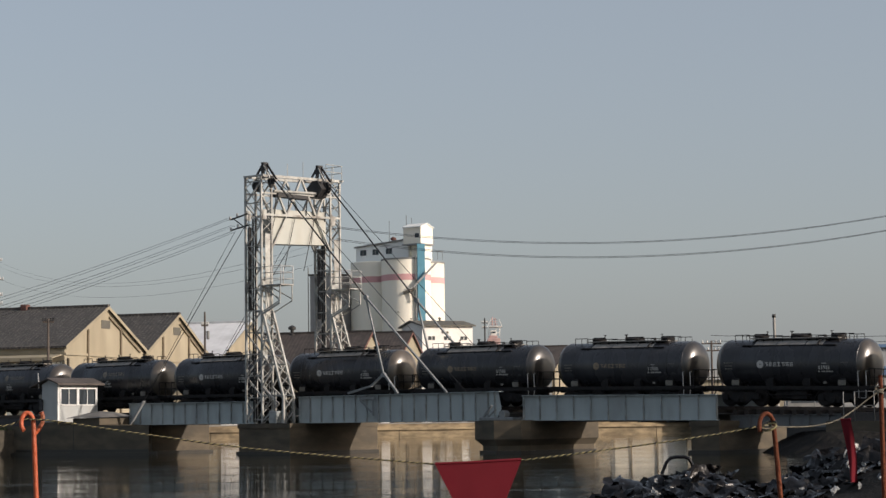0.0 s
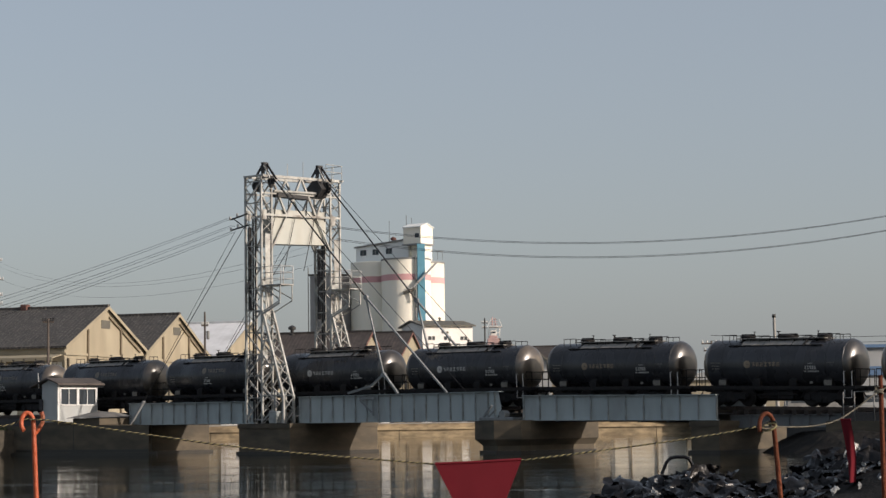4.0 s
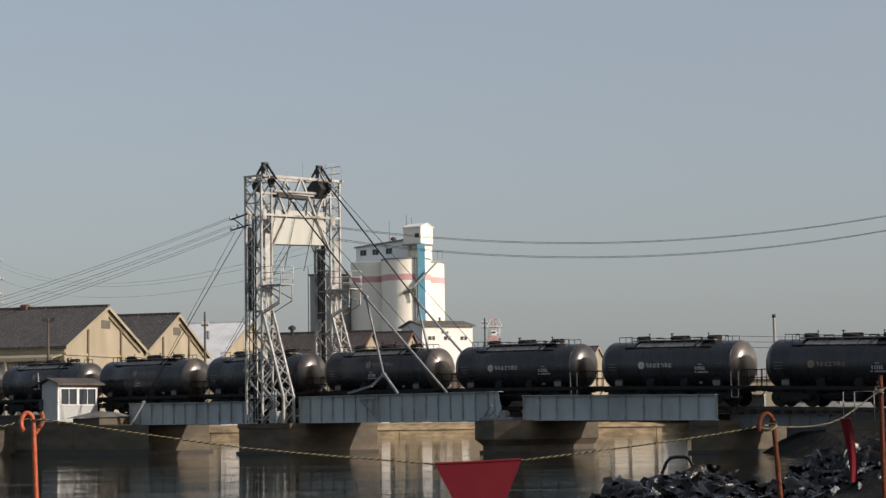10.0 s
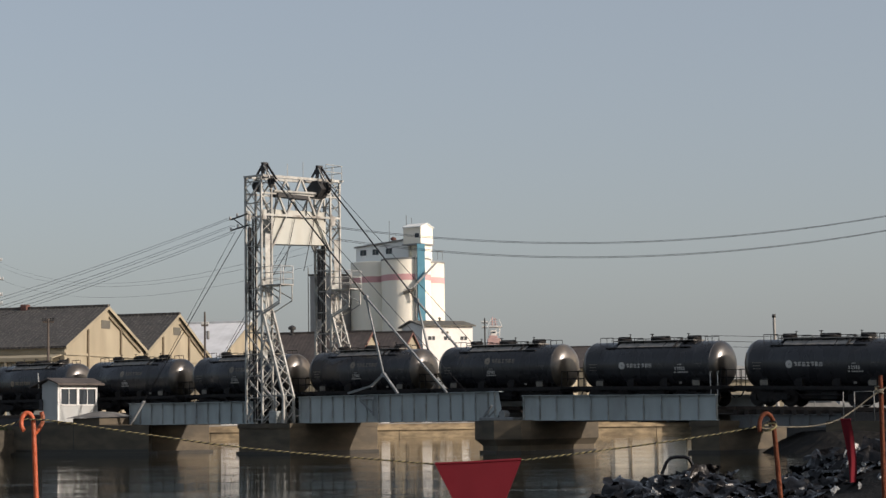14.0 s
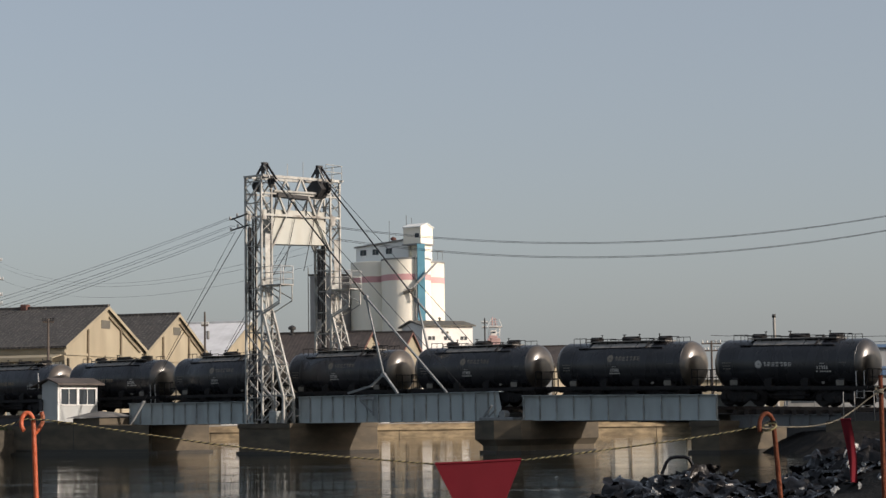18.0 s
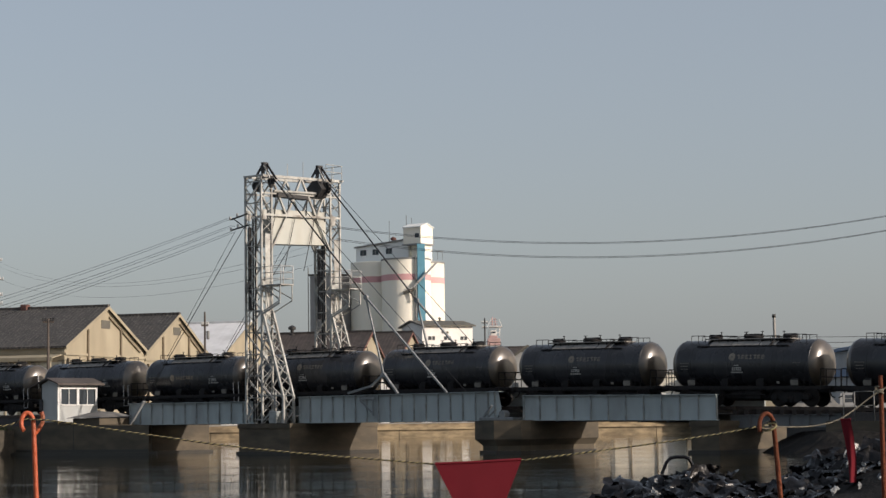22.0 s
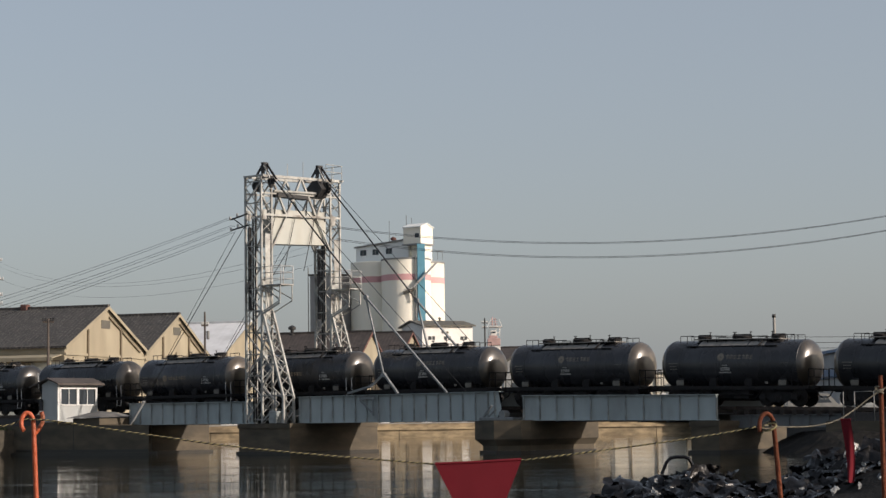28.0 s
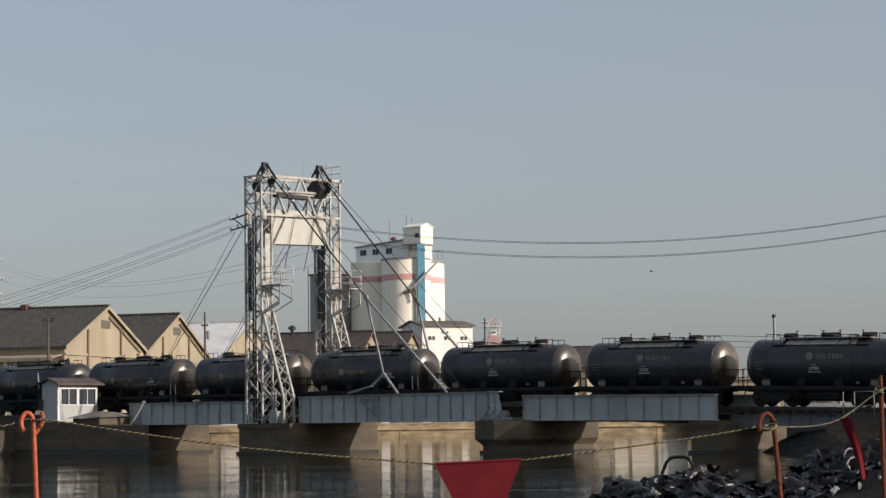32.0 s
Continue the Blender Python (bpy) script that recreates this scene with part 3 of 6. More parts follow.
def zigzag(name, a0, a1, b0, b1, k, w):
    """Diagonals running to and fro between two posts, bar by bar."""
    a0, a1, b0, b1 = map(Vector, (a0, a1, b0, b1))
    for i in range(k):
        t0, t1 = i / k, (i + 1) / k
        tower_part(name, Shape().bar(a0.lerp(a1, t0) if i % 2 == 0 else b0.lerp(b1, t0), b0.lerp(b1, t1) if i % 2 == 0 else a0.lerp(a1, t1), w), TOWER)


TOP, NECK, FOOT = 15.3, 7.85, 1.6
NEAR, FAR = (-3.1, -2.3), (2.55, 3.35)
RISE = 0.2                              # the far column stands a little higher
RAKE, KNEE = -8.72, 3.1                            # foot of the raking leg
for n0, n1 in (NEAR, FAR):
    TOP = 15.3 if n0 < 0 else 15.3 + RISE
    for s in (S0, S1):
        for n in (n0, n1):
            tower_part("post", Shape().bar((s, n, FOOT), (s, n, TOP), 0.105), TOWER)
    # close crossed lacing on the faces across the track, wide zigzag along it
    for s in (S0, S1):
        lattice("lacing", (s, n0, FOOT), (s, n0, TOP), (s, n1, FOOT), (s, n1, TOP), 0.62, 0.058)
    for n in (n0, n1):
        zigzag("bracing", (S0, n, FOOT + 0.3), (S0, n, TOP - 0.3), (S1, n, FOOT + 0.3), (S1, n, TOP - 0.3), 11, 0.068)
        for i in range(12):
            z = FOOT + 0.3 + (TOP - FOOT - 0.6) * i / 11
            tower_part("strut", Shape().bar((S0, n, z), (S1, n, z), 0.058), TOWER)
    # raking leg
    for n in (n0, n1):
        tower_part("raking_post", Shape().bar((S1 + 0.05, n, NECK), (RAKE, n, KNEE), 0.12), TOWER)
        tower_part("foot_post", Shape().bar((RAKE, n, KNEE), (RAKE, n, FOOT), 0.12), TOWER)
        tower_part("foot_post", Shape().bar((RAKE - 0.6, n, KNEE + 0.3), (RAKE - 0.6, n, FOOT), 0.09), TOWER)
        zigzag("bracing", (S1, n, FOOT + 0.2), (S1, n, NECK - 1.4), (RAKE - 0.1, n, FOOT + 0.2), (S1 + 0.3, n, NECK - 1.4), 5, 0.08)
        for z in (3.2, 4.9, 6.2):
            x = RAKE + (S1 + 0.05 - RAKE) * (z - KNEE) / (NECK - KNEE)
            tower_part("strut", Shape().bar((S1, n, z), (x, n, z), 0.07), TOWER)
    lattice("lacing", (RAKE, n0, KNEE), (S1 + 0.05, n0, NECK), (RAKE, n1, KNEE), (S1 + 0.05, n1, NECK), 0.6, 0.062)
    lattice("lacing", (RAKE, n0, FOOT), (RAKE, n0, KNEE), (RAKE, n1, FOOT), (RAKE, n1, KNEE), 0.6, 0.062)
    # service platform with a railing on the canal side
    pl = tower_part("platform", Shape().box(S1 + 0.02, -8.75, n0 - 0.12, n1 + 0.12, 9.18, 9.24), TOWER)
    for n in (n0 - 0.08, n1 + 0.08):
        part("bracket", Shape().bar((S1 + 0.05, n, 7.75), (-8.85, n, 8.35), 0.05).bar((-8.85, n, 8.35), (-8.85, n, 9.18), 0.045).bar((S1 + 0.05, n, 9.1), (-8.85, n, 8.45), 0.05), TOWER, pl)
    part("bracket_chord", Shape().bar((S1 + 0.05, n0 - 0.08, 7.62), (-8.85, n0 - 0.08, 8.22), 0.06, 0.10).bar((-9.9, n0 - 0.08, 9.15), (-8.9, n0 - 0.08, 8.35), 0.05).bar((-9.9, n0 - 0.08, 9.15), (-9.75, n0 - 0.08, 7.9), 0.05).bar((-9.4, n0 - 0.08, 9.15), (-9.6, n0 - 0.08, 8.0), 0.05), TOWER, pl)
    for z in (9.55, 9.9, 10.25):
        part("railing", Shape().path([(S1 + 0.05, n0 - 0.08, z), (-8.78, n0 - 0.08, z), (-8.78, n1 + 0.08, z), (S1 + 0.05, n1 + 0.08, z)], 0.022, 5), HANDLE, pl)
    for x, n in ((-8.78, n0 - 0.08), (-8.78, n1 + 0.08), (-9.5, n0 - 0.08), (-9.5, n1 + 0.08)):
        part("railing_post", Shape().tube((x, n, 9.2), (x, n, 10.27), 0.025), HANDLE, pl)
    # roof frame of ropes: pointed sheave stand
    mid, up = ((n0 + n1) / 2, 0.0) if n0 < 0 else (1.75, 0.22)
    apex = 16.02 + up
    st = tower_part("sheave_stand", Shape().soft_box(-10.50, -10.28, mid - 0.2, mid + 0.2, apex - 0.10, apex + 0.04, 0.02), TOWER_DARK, "dark pointed steel stand over the rope sheaves")
    for q in (-0.16, 0.16):
        for foot in ((-10.82, TOP - 0.05), (-10.38, TOP - 0.05), (-9.75, TOP - 0.2)):
            part("stand_strut", Shape().bar((foot[0], mid + q * 1.6, foot[1]), (-10.40 + (foot[0] + 10.40) * 0.08, mid + q * 0.6, apex - 0.03), 0.10), TOWER_DARK, st)
    part("stand_tie", Shape().bar((-10.66, mid - 0.2, TOP + 0.32), (-10.12, mid - 0.2, TOP + 0.32), 0.08), TOWER_DARK, st)
    tower_part("stand_leg", Shape().bar((-9.72, mid - 0.3, TOP - 0.2), (-10.34, mid - 0.14, apex - 0.08), 0.07), TOWER)
    part("rope_shoe", Shape().soft_box(-9.98, -9.82, mid - 0.12, mid + 0.12, 14.62, 15.28, 0.03), TOWER_DARK, st)
    for x, z, r in ((-9.9, 14.95, 0.2 if n0 < 0 else 0.34), (-10.95, 14.8, 0.34)):
        part("sheave", Shape().lathe([(-0.09, r * 0.3), (-0.05, r * 0.35), (-0.05, r * 0.8), (-0.09, r * 0.85), (-0.09, r), (-0.03, r - 0.06), (0.03, r - 0.06), (0.09, r), (0.09, r * 0.85), (0.05, r * 0.8), (0.05, r * 0.35), (0.09, r * 0.3)], "y", (x, mid, z), 20), TOWER_DARK, st, "dark grooved rope sheave")
    tower_part("top_frame", Shape().bar((S0 - 0.05, n0 - 0.05, TOP), (S1 + 0.25, n0 - 0.05, TOP), 0.1).bar((S0 - 0.05, n1 + 0.05, TOP), (S1 + 0.25, n1 + 0.05, TOP), 0.1), TOWER)
    tower_part("ladder", Shape().bar((S0 + 0.35, n0 - 0.1, 1.8), (S0 + 0.35, n0 - 0.1, 13.2), 0.03).bar((S0 + 0.7, n0 - 0.1, 1.8), (S0 + 0.7, n0 - 0.1, 13.2), 0.03), TOWER_DARK)

TOP = 15.3
# portal truss between the two columns
for s in (S0, S1):
    for z, w in ((TOP, 0.14), (14.35, 0.09), (13.15, 0.12)):
        tower_part("portal_chord", Shape().bar((s, NEAR[0], z), (s, FAR[1], z + RISE), w), TOWER)
    zigzag("portal_web", (s, NEAR[1], TOP), (s, FAR[0], TOP + RISE), (s, NEAR[1], 13.15), (s, FAR[0], 13.15 + RISE), 4, 0.11)
    q0, q1 = NEAR[1] + (FAR[0] - NEAR[1]) * 0.25, NEAR[1] + (FAR[0] - NEAR[1]) * 0.75
    tower_part("sway_brace", Shape().bar((s, q0, 13.17), (s, NEAR[1], 11.3), 0.09), TOWER)
    tower_part("sway_brace", Shape().bar((s, q1, 13.3), (s, FAR[0], 11.4), 0.09), TOWER)
# cream cover plates on the columns' canal side
for n0, n1 in (NEAR, FAR):
    tower_part("cover_plate", Shape().soft_box(S1 + 0.07, S1 + 0.10, n0 + 0.2, n1 - 0.2, 9.3, 12.1, 0.008), TOWER, "pale painted cover plate")
    tower_part("cover_plate", Shape().soft_box(S1 + 0.07, S1 + 0.10, n0 + 0.2, n1 - 0.2, 7.4, 9.15, 0.008), TOWER, "pale painted cover plate")
tower_part("drive_shaft", Shape().tube((-10.2, -2.2, 14.5), (-10.2, 2.4, 14.66), 0.08, seg=10), TOWER)
tower_part("drive_housing", Shape().soft_box(-10.6, -10.15, -1.9, 0.6, 14.2, 14.42), TOWER_DARK)
tower_part("sheave_housing", Shape().prism([(-10.95, 14.95), (-10.5, 15.35), (-10.1, 15.35), (-9.75, 14.85), (-10.1, 14.4), (-10.7, 14.4)], 1.25, 1.95), TOWER_DARK, "dark housing below the far sheaves")
# railing on the far end of the roof frame
for z in (15.75, 16.15):
    tower_part("roof_railing", Shape().path([(S0, FAR[1], z + RISE), (S1 + 0.2, FAR[1], z + RISE), (S1 + 0.2, 2.0, z + RISE)], 0.02, 5), TOWER)
for x, n in ((S0, FAR[1]), (S1 + 0.2, FAR[1]), (S1 + 0.2, 2.6), (-10.9, FAR[1]), (S1 + 0.2, 2.0), (S1, 0.3), (S0, 0.3)):
    tower_part("roof_railing_post", Shape().tube((x, n, TOP), (x, n, 16.15 + RISE), 0.018, seg=5), TOWER)
tower_part("counterweight", Shape().prism([(-2.05, 11.58), (2.3, 11.75), (2.3, 13.64), (-2.05, 13.5)], -11.2, -10.42, "yz"), WEIGHT, "cream painted counterweight slab hanging in the tower")
for n in (-1.95, -0.9, 0.6, 2.2):
    tower_part("counterweight_rope", Shape().tube((-10.4, n, 13.1), (-10.25, n, 14.35), 0.03), ROPE_STEEL)
tower_part("motor_box", Shape().soft_box(-9.75, -9.2, -3.2, -2.7, 1.68, 2.35, 0.03), GIRDER_DULL, "grey machinery box at the tower foot")
# dark rope guides standing in the columns
for s, n, z0, z1 in ((S0 + 0.12, NEAR[0] + 0.2, 7.9, 12.5), (S0 + 0.12, FAR[0] + 0.2, 7.6, 11.6)):
    tower_part("rope_guide", Shape().soft_box(s - 0.07, s + 0.07, n - 0.10, n + 0.10, z0, z1, 0.02), TOWER_DARK, "dark steel rope guide")
for s in (S0, S1):
    for n0, n1 in (NEAR, FAR):
        for z in (13.15, 9.2, 5.4):
            tower_part("gusset", Shape().soft_box(s - 0.03, s + 0.1, n0 - 0.02, n0 + 0.34, z - 0.28, z + 0.28, 0.01), TOWER)
for n in (-2.0, -0.4, 1.2):
    tower_part("sway_rod", Shape().tube((S1, n, 13.1), (S1, n - 0.9, 10.2), 0.022, seg=5), TOWER_DARK)
# dark pipes added up the columns' outer faces to stand in for their shade
for n0, n1 in (NEAR, FAR):
    for s, n in ((S0 - 0.09, n0 + 0.1), (S0 + 0.02, n1 - 0.25), (S0 + 0.45, n0 + 0.3)):
        tower_part("conduit", Shape().tube((s, n, FOOT + 0.2), (s, n, 13.0), 0.05, seg=8), TOWER_DARK, "dark pipe added for the column's shaded back")
# cross-arm carrying the power line
arm = tower_part("line_bracket", Shape().bar((S0 - 1.1, -3.15, 13.0), (S0 + 0.2, -3.15, 13.25), 0.07).bar((S0 - 1.1, -3.15, 12.4), (S0 + 0.2, -3.15, 12.6), 0.07)
                 .bar((S0 - 0.9, -3.15, 13.05), (S0, -3.15, 12.5), 0.05), TOWER_DARK)
for dx, z in ((-1.15, 12.95), (-0.6, 13.1), (-1.1, 12.35), (-0.55, 12.5)):
    part("insulator", Shape().lathe([(0, 0.03), (0.03, 0.07), (0.08, 0.05), (0.11, 0.08), (0.16, 0.05), (0.2, 0.06), (0.22, 0.02)], "z", (S0 + dx, -3.15, z + 0.02), 8), INSULATOR, arm)

# hoisting gear on the lifting span
for n, mid in ((-2.45, -2.7), (1.75, 1.75)):
    rope = thing("hoist_rope", "dark steel hoisting rope with a grey eyebar to the lifting span", "hoist rope", on_bridge(-9.8, mid, 14.85))
    o = Vector((-9.8, mid, 14.85))
    knee, foot = Vector((-3.3, n, 8.25)) - o, Vector((2.1, n, 3.12)) - o
    part("rope", Shape().tube((0, 0.04, 0.3), knee, 0.042, seg=8), ROPE_STEEL, rope)
    part("tail_rope", Shape().tube((0.1, 0.1, 0.35), Vector((3.3, n + 0.1, 3.12)) - o, 0.017, seg=5), ROPE_STEEL, rope)
    part("eyebar", Shape().bar(knee, foot, 0.125, 0.08), LINK, rope)
    part("knee_plate", Shape().lathe([(-0.07, 0.14), (0.07, 0.14)], "y", knee, 10), LINK, rope)
    fork = Vector((-2.13, n, 4.13)) - o
    part("prop", Shape().bar(knee, fork, 0.085), LINK, rope)
    part("prop_foot", Shape().bar(fork + Vector((0, 0, 0.08)), Vector((-1.19, n, 3.15)) - o, 0.15, 0.1), LINK, rope)
    part("prop_foot", Shape().bar(fork + Vector((0, 0, 0.05)), Vector((-2.99, n, 3.56)) - o, 0.12, 0.1).bar(Vector((-2.95, n, 3.57)) - o, Vector((-4.62, n, 3.22)) - o, 0.14, 0.1), LINK, rope)
    part("fork_plate", Shape().lathe([(-0.08, 0.13), (0.08, 0.13)], "y", fork, 10), LINK, rope)
    bs = thing("backstay", "dark steel backstay rope from tower to far abutment", "stay rope", on_bridge(S0 - 0.35, mid, 12.75))
    o = Vector((S0 - 0.35, mid, 12.75))
    anchor = Vector((-20.9, n - 0.6, 1.74)) - o
    part("rope", Shape().tube((0, 0, 0), anchor * 0.9, 0.021, seg=6), ROPE_STEEL, bs)
    part("tail_rope", Shape().tube((-0.35, -0.5, -0.4), anchor * 0.97, 0.012, seg=5), ROPE_STEEL, bs)
    part("anchor_bar", Shape().bar(anchor * 0.88, anchor, 0.16, 0.12), GREY_WALL, bs)

# lifting span's free end: latch frame and bearing on the pier
latch = thing("latch_frame", "grey steel latch and bearing under the lifting span's end", "latch", on_bridge(5.0, -2.6, 1.66))
part("base", Shape().soft_box(-0.5, 1.6, -0.3, 0.5, 0.0, 0.16), LINK, latch)
part("arm", Shape().bar((-0.3, -0.2, 0.16), (0.25, -0.2, 0.75), 0.09).bar((0.0, -0.2, 0.16), (0.5, -0.2, 0.55), 0.07), LINK, latch)
part("drum", Shape().lathe([(-0.2, 0.2), (0.2, 0.2)], "y", (0.85, 0, 0.3), 12), LINK, latch)


# ================= tank wagons =================
R_TANK, Z_TANK = 1.15, 1.97
R_END = 1.128                            # the end rings are slightly slimmer
HALF = 3.5                               # half of the straight barrel


def patch(shape, x0, x1, z0, z1):
    """A painted mark lying on the barrel's near side."""
    r = (R_TANK if -1.94 < x0 < 1.70 else R_END) + 0.006
    k = 3
    vs = []
    for i in range(k + 1):
        z = z0 + (z1 - z0) * i / k - Z_TANK
        y = -math.sqrt(max(0.0, r * r - z * z))
        vs += [(x0, y, z + Z_TANK), (x1, y, z + Z_TANK)]
    return shape.add(vs, [(2 * i, 2 * i + 1, 2 * i + 3, 2 * i + 2) for i in range(k)])


def disc_mark(shape, x, z, r):
    rr = R_TANK + 0.006
    vs = []
    for ring in (0.16, 1.0):
        for i in range(14):
            a = 2 * math.pi * i / 14
            zz = z + ring * r * math.sin(a) - Z_TANK
            vs.append((x + ring * r * math.cos(a), -math.sqrt(rr * rr - zz * zz), zz + Z_TANK))
    return shape.add(vs, [(i, (i + 1) % 14, (i + 1) % 14 + 14, i + 14) for i in range(14)])


def glyphs(shape, x0, z0, w, h, count, gap=0.22):
    """Lettering that stays unreadable: each block is a few short upright and level bars."""
    step = w / count
    t = min(0.035, h * 0.2)
    for i in range(count):
        a, b = x0 + i * step, x0 + (i + 1 - gap) * step
        m, kind = (a + b) / 2, (i * 5 + count) % 4
        if h < 0.1:
            patch(shape, a, b, z0 + h * 0.3, z0 + h)
            continue
        patch(shape, a, b, z0 + h * 0.70, z0 + h * 0.70 + t)
        if kind != 1:
            patch(shape, m - t / 2, m + t / 2, z0 + h * 0.05, z0 + h)
        if kind in (0, 1):
            patch(shape, a + t * 0.4, a + t * 1.4, z0, z0 + h * 0.62)
        if kind in (0, 3):
            patch(shape, b - t, b, z0 + h * 0.1, z0 + h * 0.55)
        if kind in (1, 2):
            patch(shape, a, b, z0 + h * 0.02, z0 + h * 0.02 + t)
        if kind == 1:
            patch(shape, a + t, b, z0 + h * 0.36, z0 + h * 0.36 + t)
    return shape


def bogie(parent, x):
    b = part("bogie", Shape().soft_box(x - 0.22, x + 0.22, -0.95, 0.95, 0.42, 0.72, 0.03), CHASSIS, parent)
    for y in (-0.88, 0.88):
        fr = Shape()
        fr.prism([(x - 1.05, 0.50), (x - 0.95, 0.60), (x - 0.40, 0.66), (x + 0.40, 0.66), (x + 0.95, 0.60), (x + 1.05, 0.50), (x + 1.0, 0.36),
                  (x + 0.62, 0.36), (x + 0.35, 0.20), (x - 0.35, 0.20), (x - 0.62, 0.36), (x - 1.0, 0.36)], y - 0.06, y + 0.06)
        part("side_frame", fr, CHASSIS, b)
        for dx in (-0.825, 0.825):
            part("axle_box", Shape().soft_box(x + dx - 0.14, x + dx + 0.14, y - 0.13, y + 0.13, 0.30, 0.58, 0.02), CHASSIS, b)
        for dx in (-0.13, 0.13):
            part("spring", Shape().lathe([(0.22, 0.09), (0.5, 0.09)], "z", (x + dx, y, 0), 8), CHASSIS, b)
    for dx in (-0.825, 0.825):
        ws = new("wheelset")
        ws.parent = b
        ws.matrix_basis = pose(x + dx, 0, 0.43)
        prof = [(-0.065, 0.10), (-0.065, 0.36), (-0.03, 0.39), (-0.03, 0.43), (0.06, 0.445), (0.075, 0.43), (0.07, 0.36), (0.02, 0.33), (0.02, 0.15), (0.065, 0.10)]
        for y in (-0.53, 0.53):
            wh = Shape().lathe([(-a * math.copysign(1, y), r) for a, r in prof], "y", (0, y, 0), 24)
            part("wheel", wh, WHEEL, ws)
        part("axle", Shape().tube((0, -0.9, 0), (0, 0.9, 0), 0.065, seg=8), WHEEL, ws)
    return b


def tank_wagon(kind):
    w = thing("tank_wagon", "", "tank wagon", on_bridge(0, 0, 2.44))
    barrel = part("barrel", Shape().lathe([(-HALF, R_END), (-2.7, R_END), (-2.0, R_END), (-1.94, R_TANK), (-1.0, R_TANK), (0, R_TANK), (1.0, R_TANK), (1.70, R_TANK), (1.78, R_END), (2.6, R_END), (HALF, R_END)], "x", (0, 0, Z_TANK), 48, False, False), TANK, w)
    for x in (-2.75, -0.75, 0.75, 2.65):
        r = R_TANK if abs(x) < 1 else R_END
        part("weld_band", Shape().lathe([(x - 0.03, r), (x - 0.02, r + 0.006), (x + 0.02, r + 0.006), (x + 0.03, r)], "x", (0, 0, Z_TANK), 48, False, False), TANK, barrel)
    for sgn in (-1, 1):
        prof = [(sgn * (HALF + 0.52 * math.sin(a)), R_END * (0.10 * math.cos(a) + 0.90 * math.cos(a) ** 0.75)) for a in [i * math.pi / 2 / 12 for i in range(12)]]
        prof += [(sgn * (HALF + 0.52), 0.03)]
        part("end_cap", Shape().lathe(prof, "x", (0, 0, Z_TANK), 48, False, True), TANK_END, w, "dusty dished tank end")
        part("rim", Shape().lathe([(sgn * (HALF - 0.03), R_END), (sgn * (HALF - 0.02), R_END + 0.01), (sgn * (HALF + 0.02), R_END + 0.01), (sgn * (HALF + 0.03), R_END - 0.005)],
                                  "x", (0, 0, Z_TANK), 48, False, False), TANK, w)
    # cement dust settled on the crown of the barrel, paled to include the sky's sheen
    dust = Shape()
    k = 14
    vs = []
    for i in range(k + 1):
        a = math.radians(48 + 84 * i / k)
        y, z = (R_TANK + 0.004) * math.cos(a), Z_TANK + (R_TANK + 0.004) * math.sin(a)
        vs += [(-1.90, y, z), (1.66, y, z)]
    part("dust_layer", dust.add(vs, [(2 * i, 2 * i + 1, 2 * i + 3, 2 * i + 2) for i in range(k)], True), TANK_TOP, w, "pale cement dust and painted sky sheen along the crown")
    # dusty roof walkway and its angle-iron edges
    zt = Z_TANK + R_TANK
    part("walkway", Shape().soft_box(-2.3, 2.3, -0.52, 0.52, zt + 0.0, zt + 0.05, 0.01), TANK_TOP, w, "cement-dusted roof walkway")
    for sy in (-1, 1):
        a = 0.92
        part("eaves_rail", Shape().box(-2.55, 2.35, sy * 0.80 - 0.03, sy * 0.80 + 0.03, Z_TANK + 0.82, Z_TANK + 0.865), CHASSIS, w)
        for x0, x1, up in ((-3.05, -2.3, 0.2), (-1.55, -0.55, 0.15), (0.75, 1.7, 0.15), (2.35, 3.1, 0.2)):
            hr = part("handrail", Shape().path([(x0, sy * 0.5, zt - 0.12), (x0, sy * 0.5, zt + up), (x1, sy * 0.5, zt + up), (x1, sy * 0.5, zt - 0.12)], 0.02, 5), CHASSIS, w)
            part("handrail_post", Shape().tube(((x0 + x1) / 2, sy * 0.5, zt - 0.12), ((x0 + x1) / 2, sy * 0.5, zt + up), 0.016, seg=5), CHASSIS, hr)
    hatches = ((-1.95, 0.30, 0.25, 1), (0.15, 0.44, 0.25, -1), (2.05, 0.30, 0.25, -1)) if kind != "B" else ((-2.0, 0.28, 0.26, 1), (0.05, 0.42, 0.27, 1), (2.0, 0.30, 0.26, -1))
    for x, r, h, sx in hatches:
        ht = part("hatch", Shape().lathe([(zt - 0.08, r), (zt + h * 0.35, r), (zt + h * 0.38, r * 0.92)], "z", (x, 0, 0), 18), CHASSIS, w)
        part("lid", Shape().lathe([(zt + h * 0.38, r * 0.94), (zt + h * 0.42, r + 0.05), (zt + h * 0.66, r + 0.05), (zt + h * 0.80, r * 0.78), (zt + h * 0.88, r * 0.3), (zt + h * 0.89, 0.03)], "z", (x, 0, 0), 18), CHASSIS, ht, "black domed hatch lid")
        part("clamp_bar", Shape().soft_box(x - r * 1.15, x + r * 1.15, -0.06, 0.06, zt + h * 0.74, zt + h * 1.02, 0.02), CHASSIS, ht)
        for a in range(4):
            c, q = math.cos(a * math.pi / 2 + 0.78), math.sin(a * math.pi / 2 + 0.78)
            part("swing_bolt", Shape().tube((x + c * (r + 0.03), q * (r + 0.03), zt), (x + c * (r + 0.03), q * (r + 0.03), zt + h * 0.82), 0.022, seg=6), CHASSIS, ht)
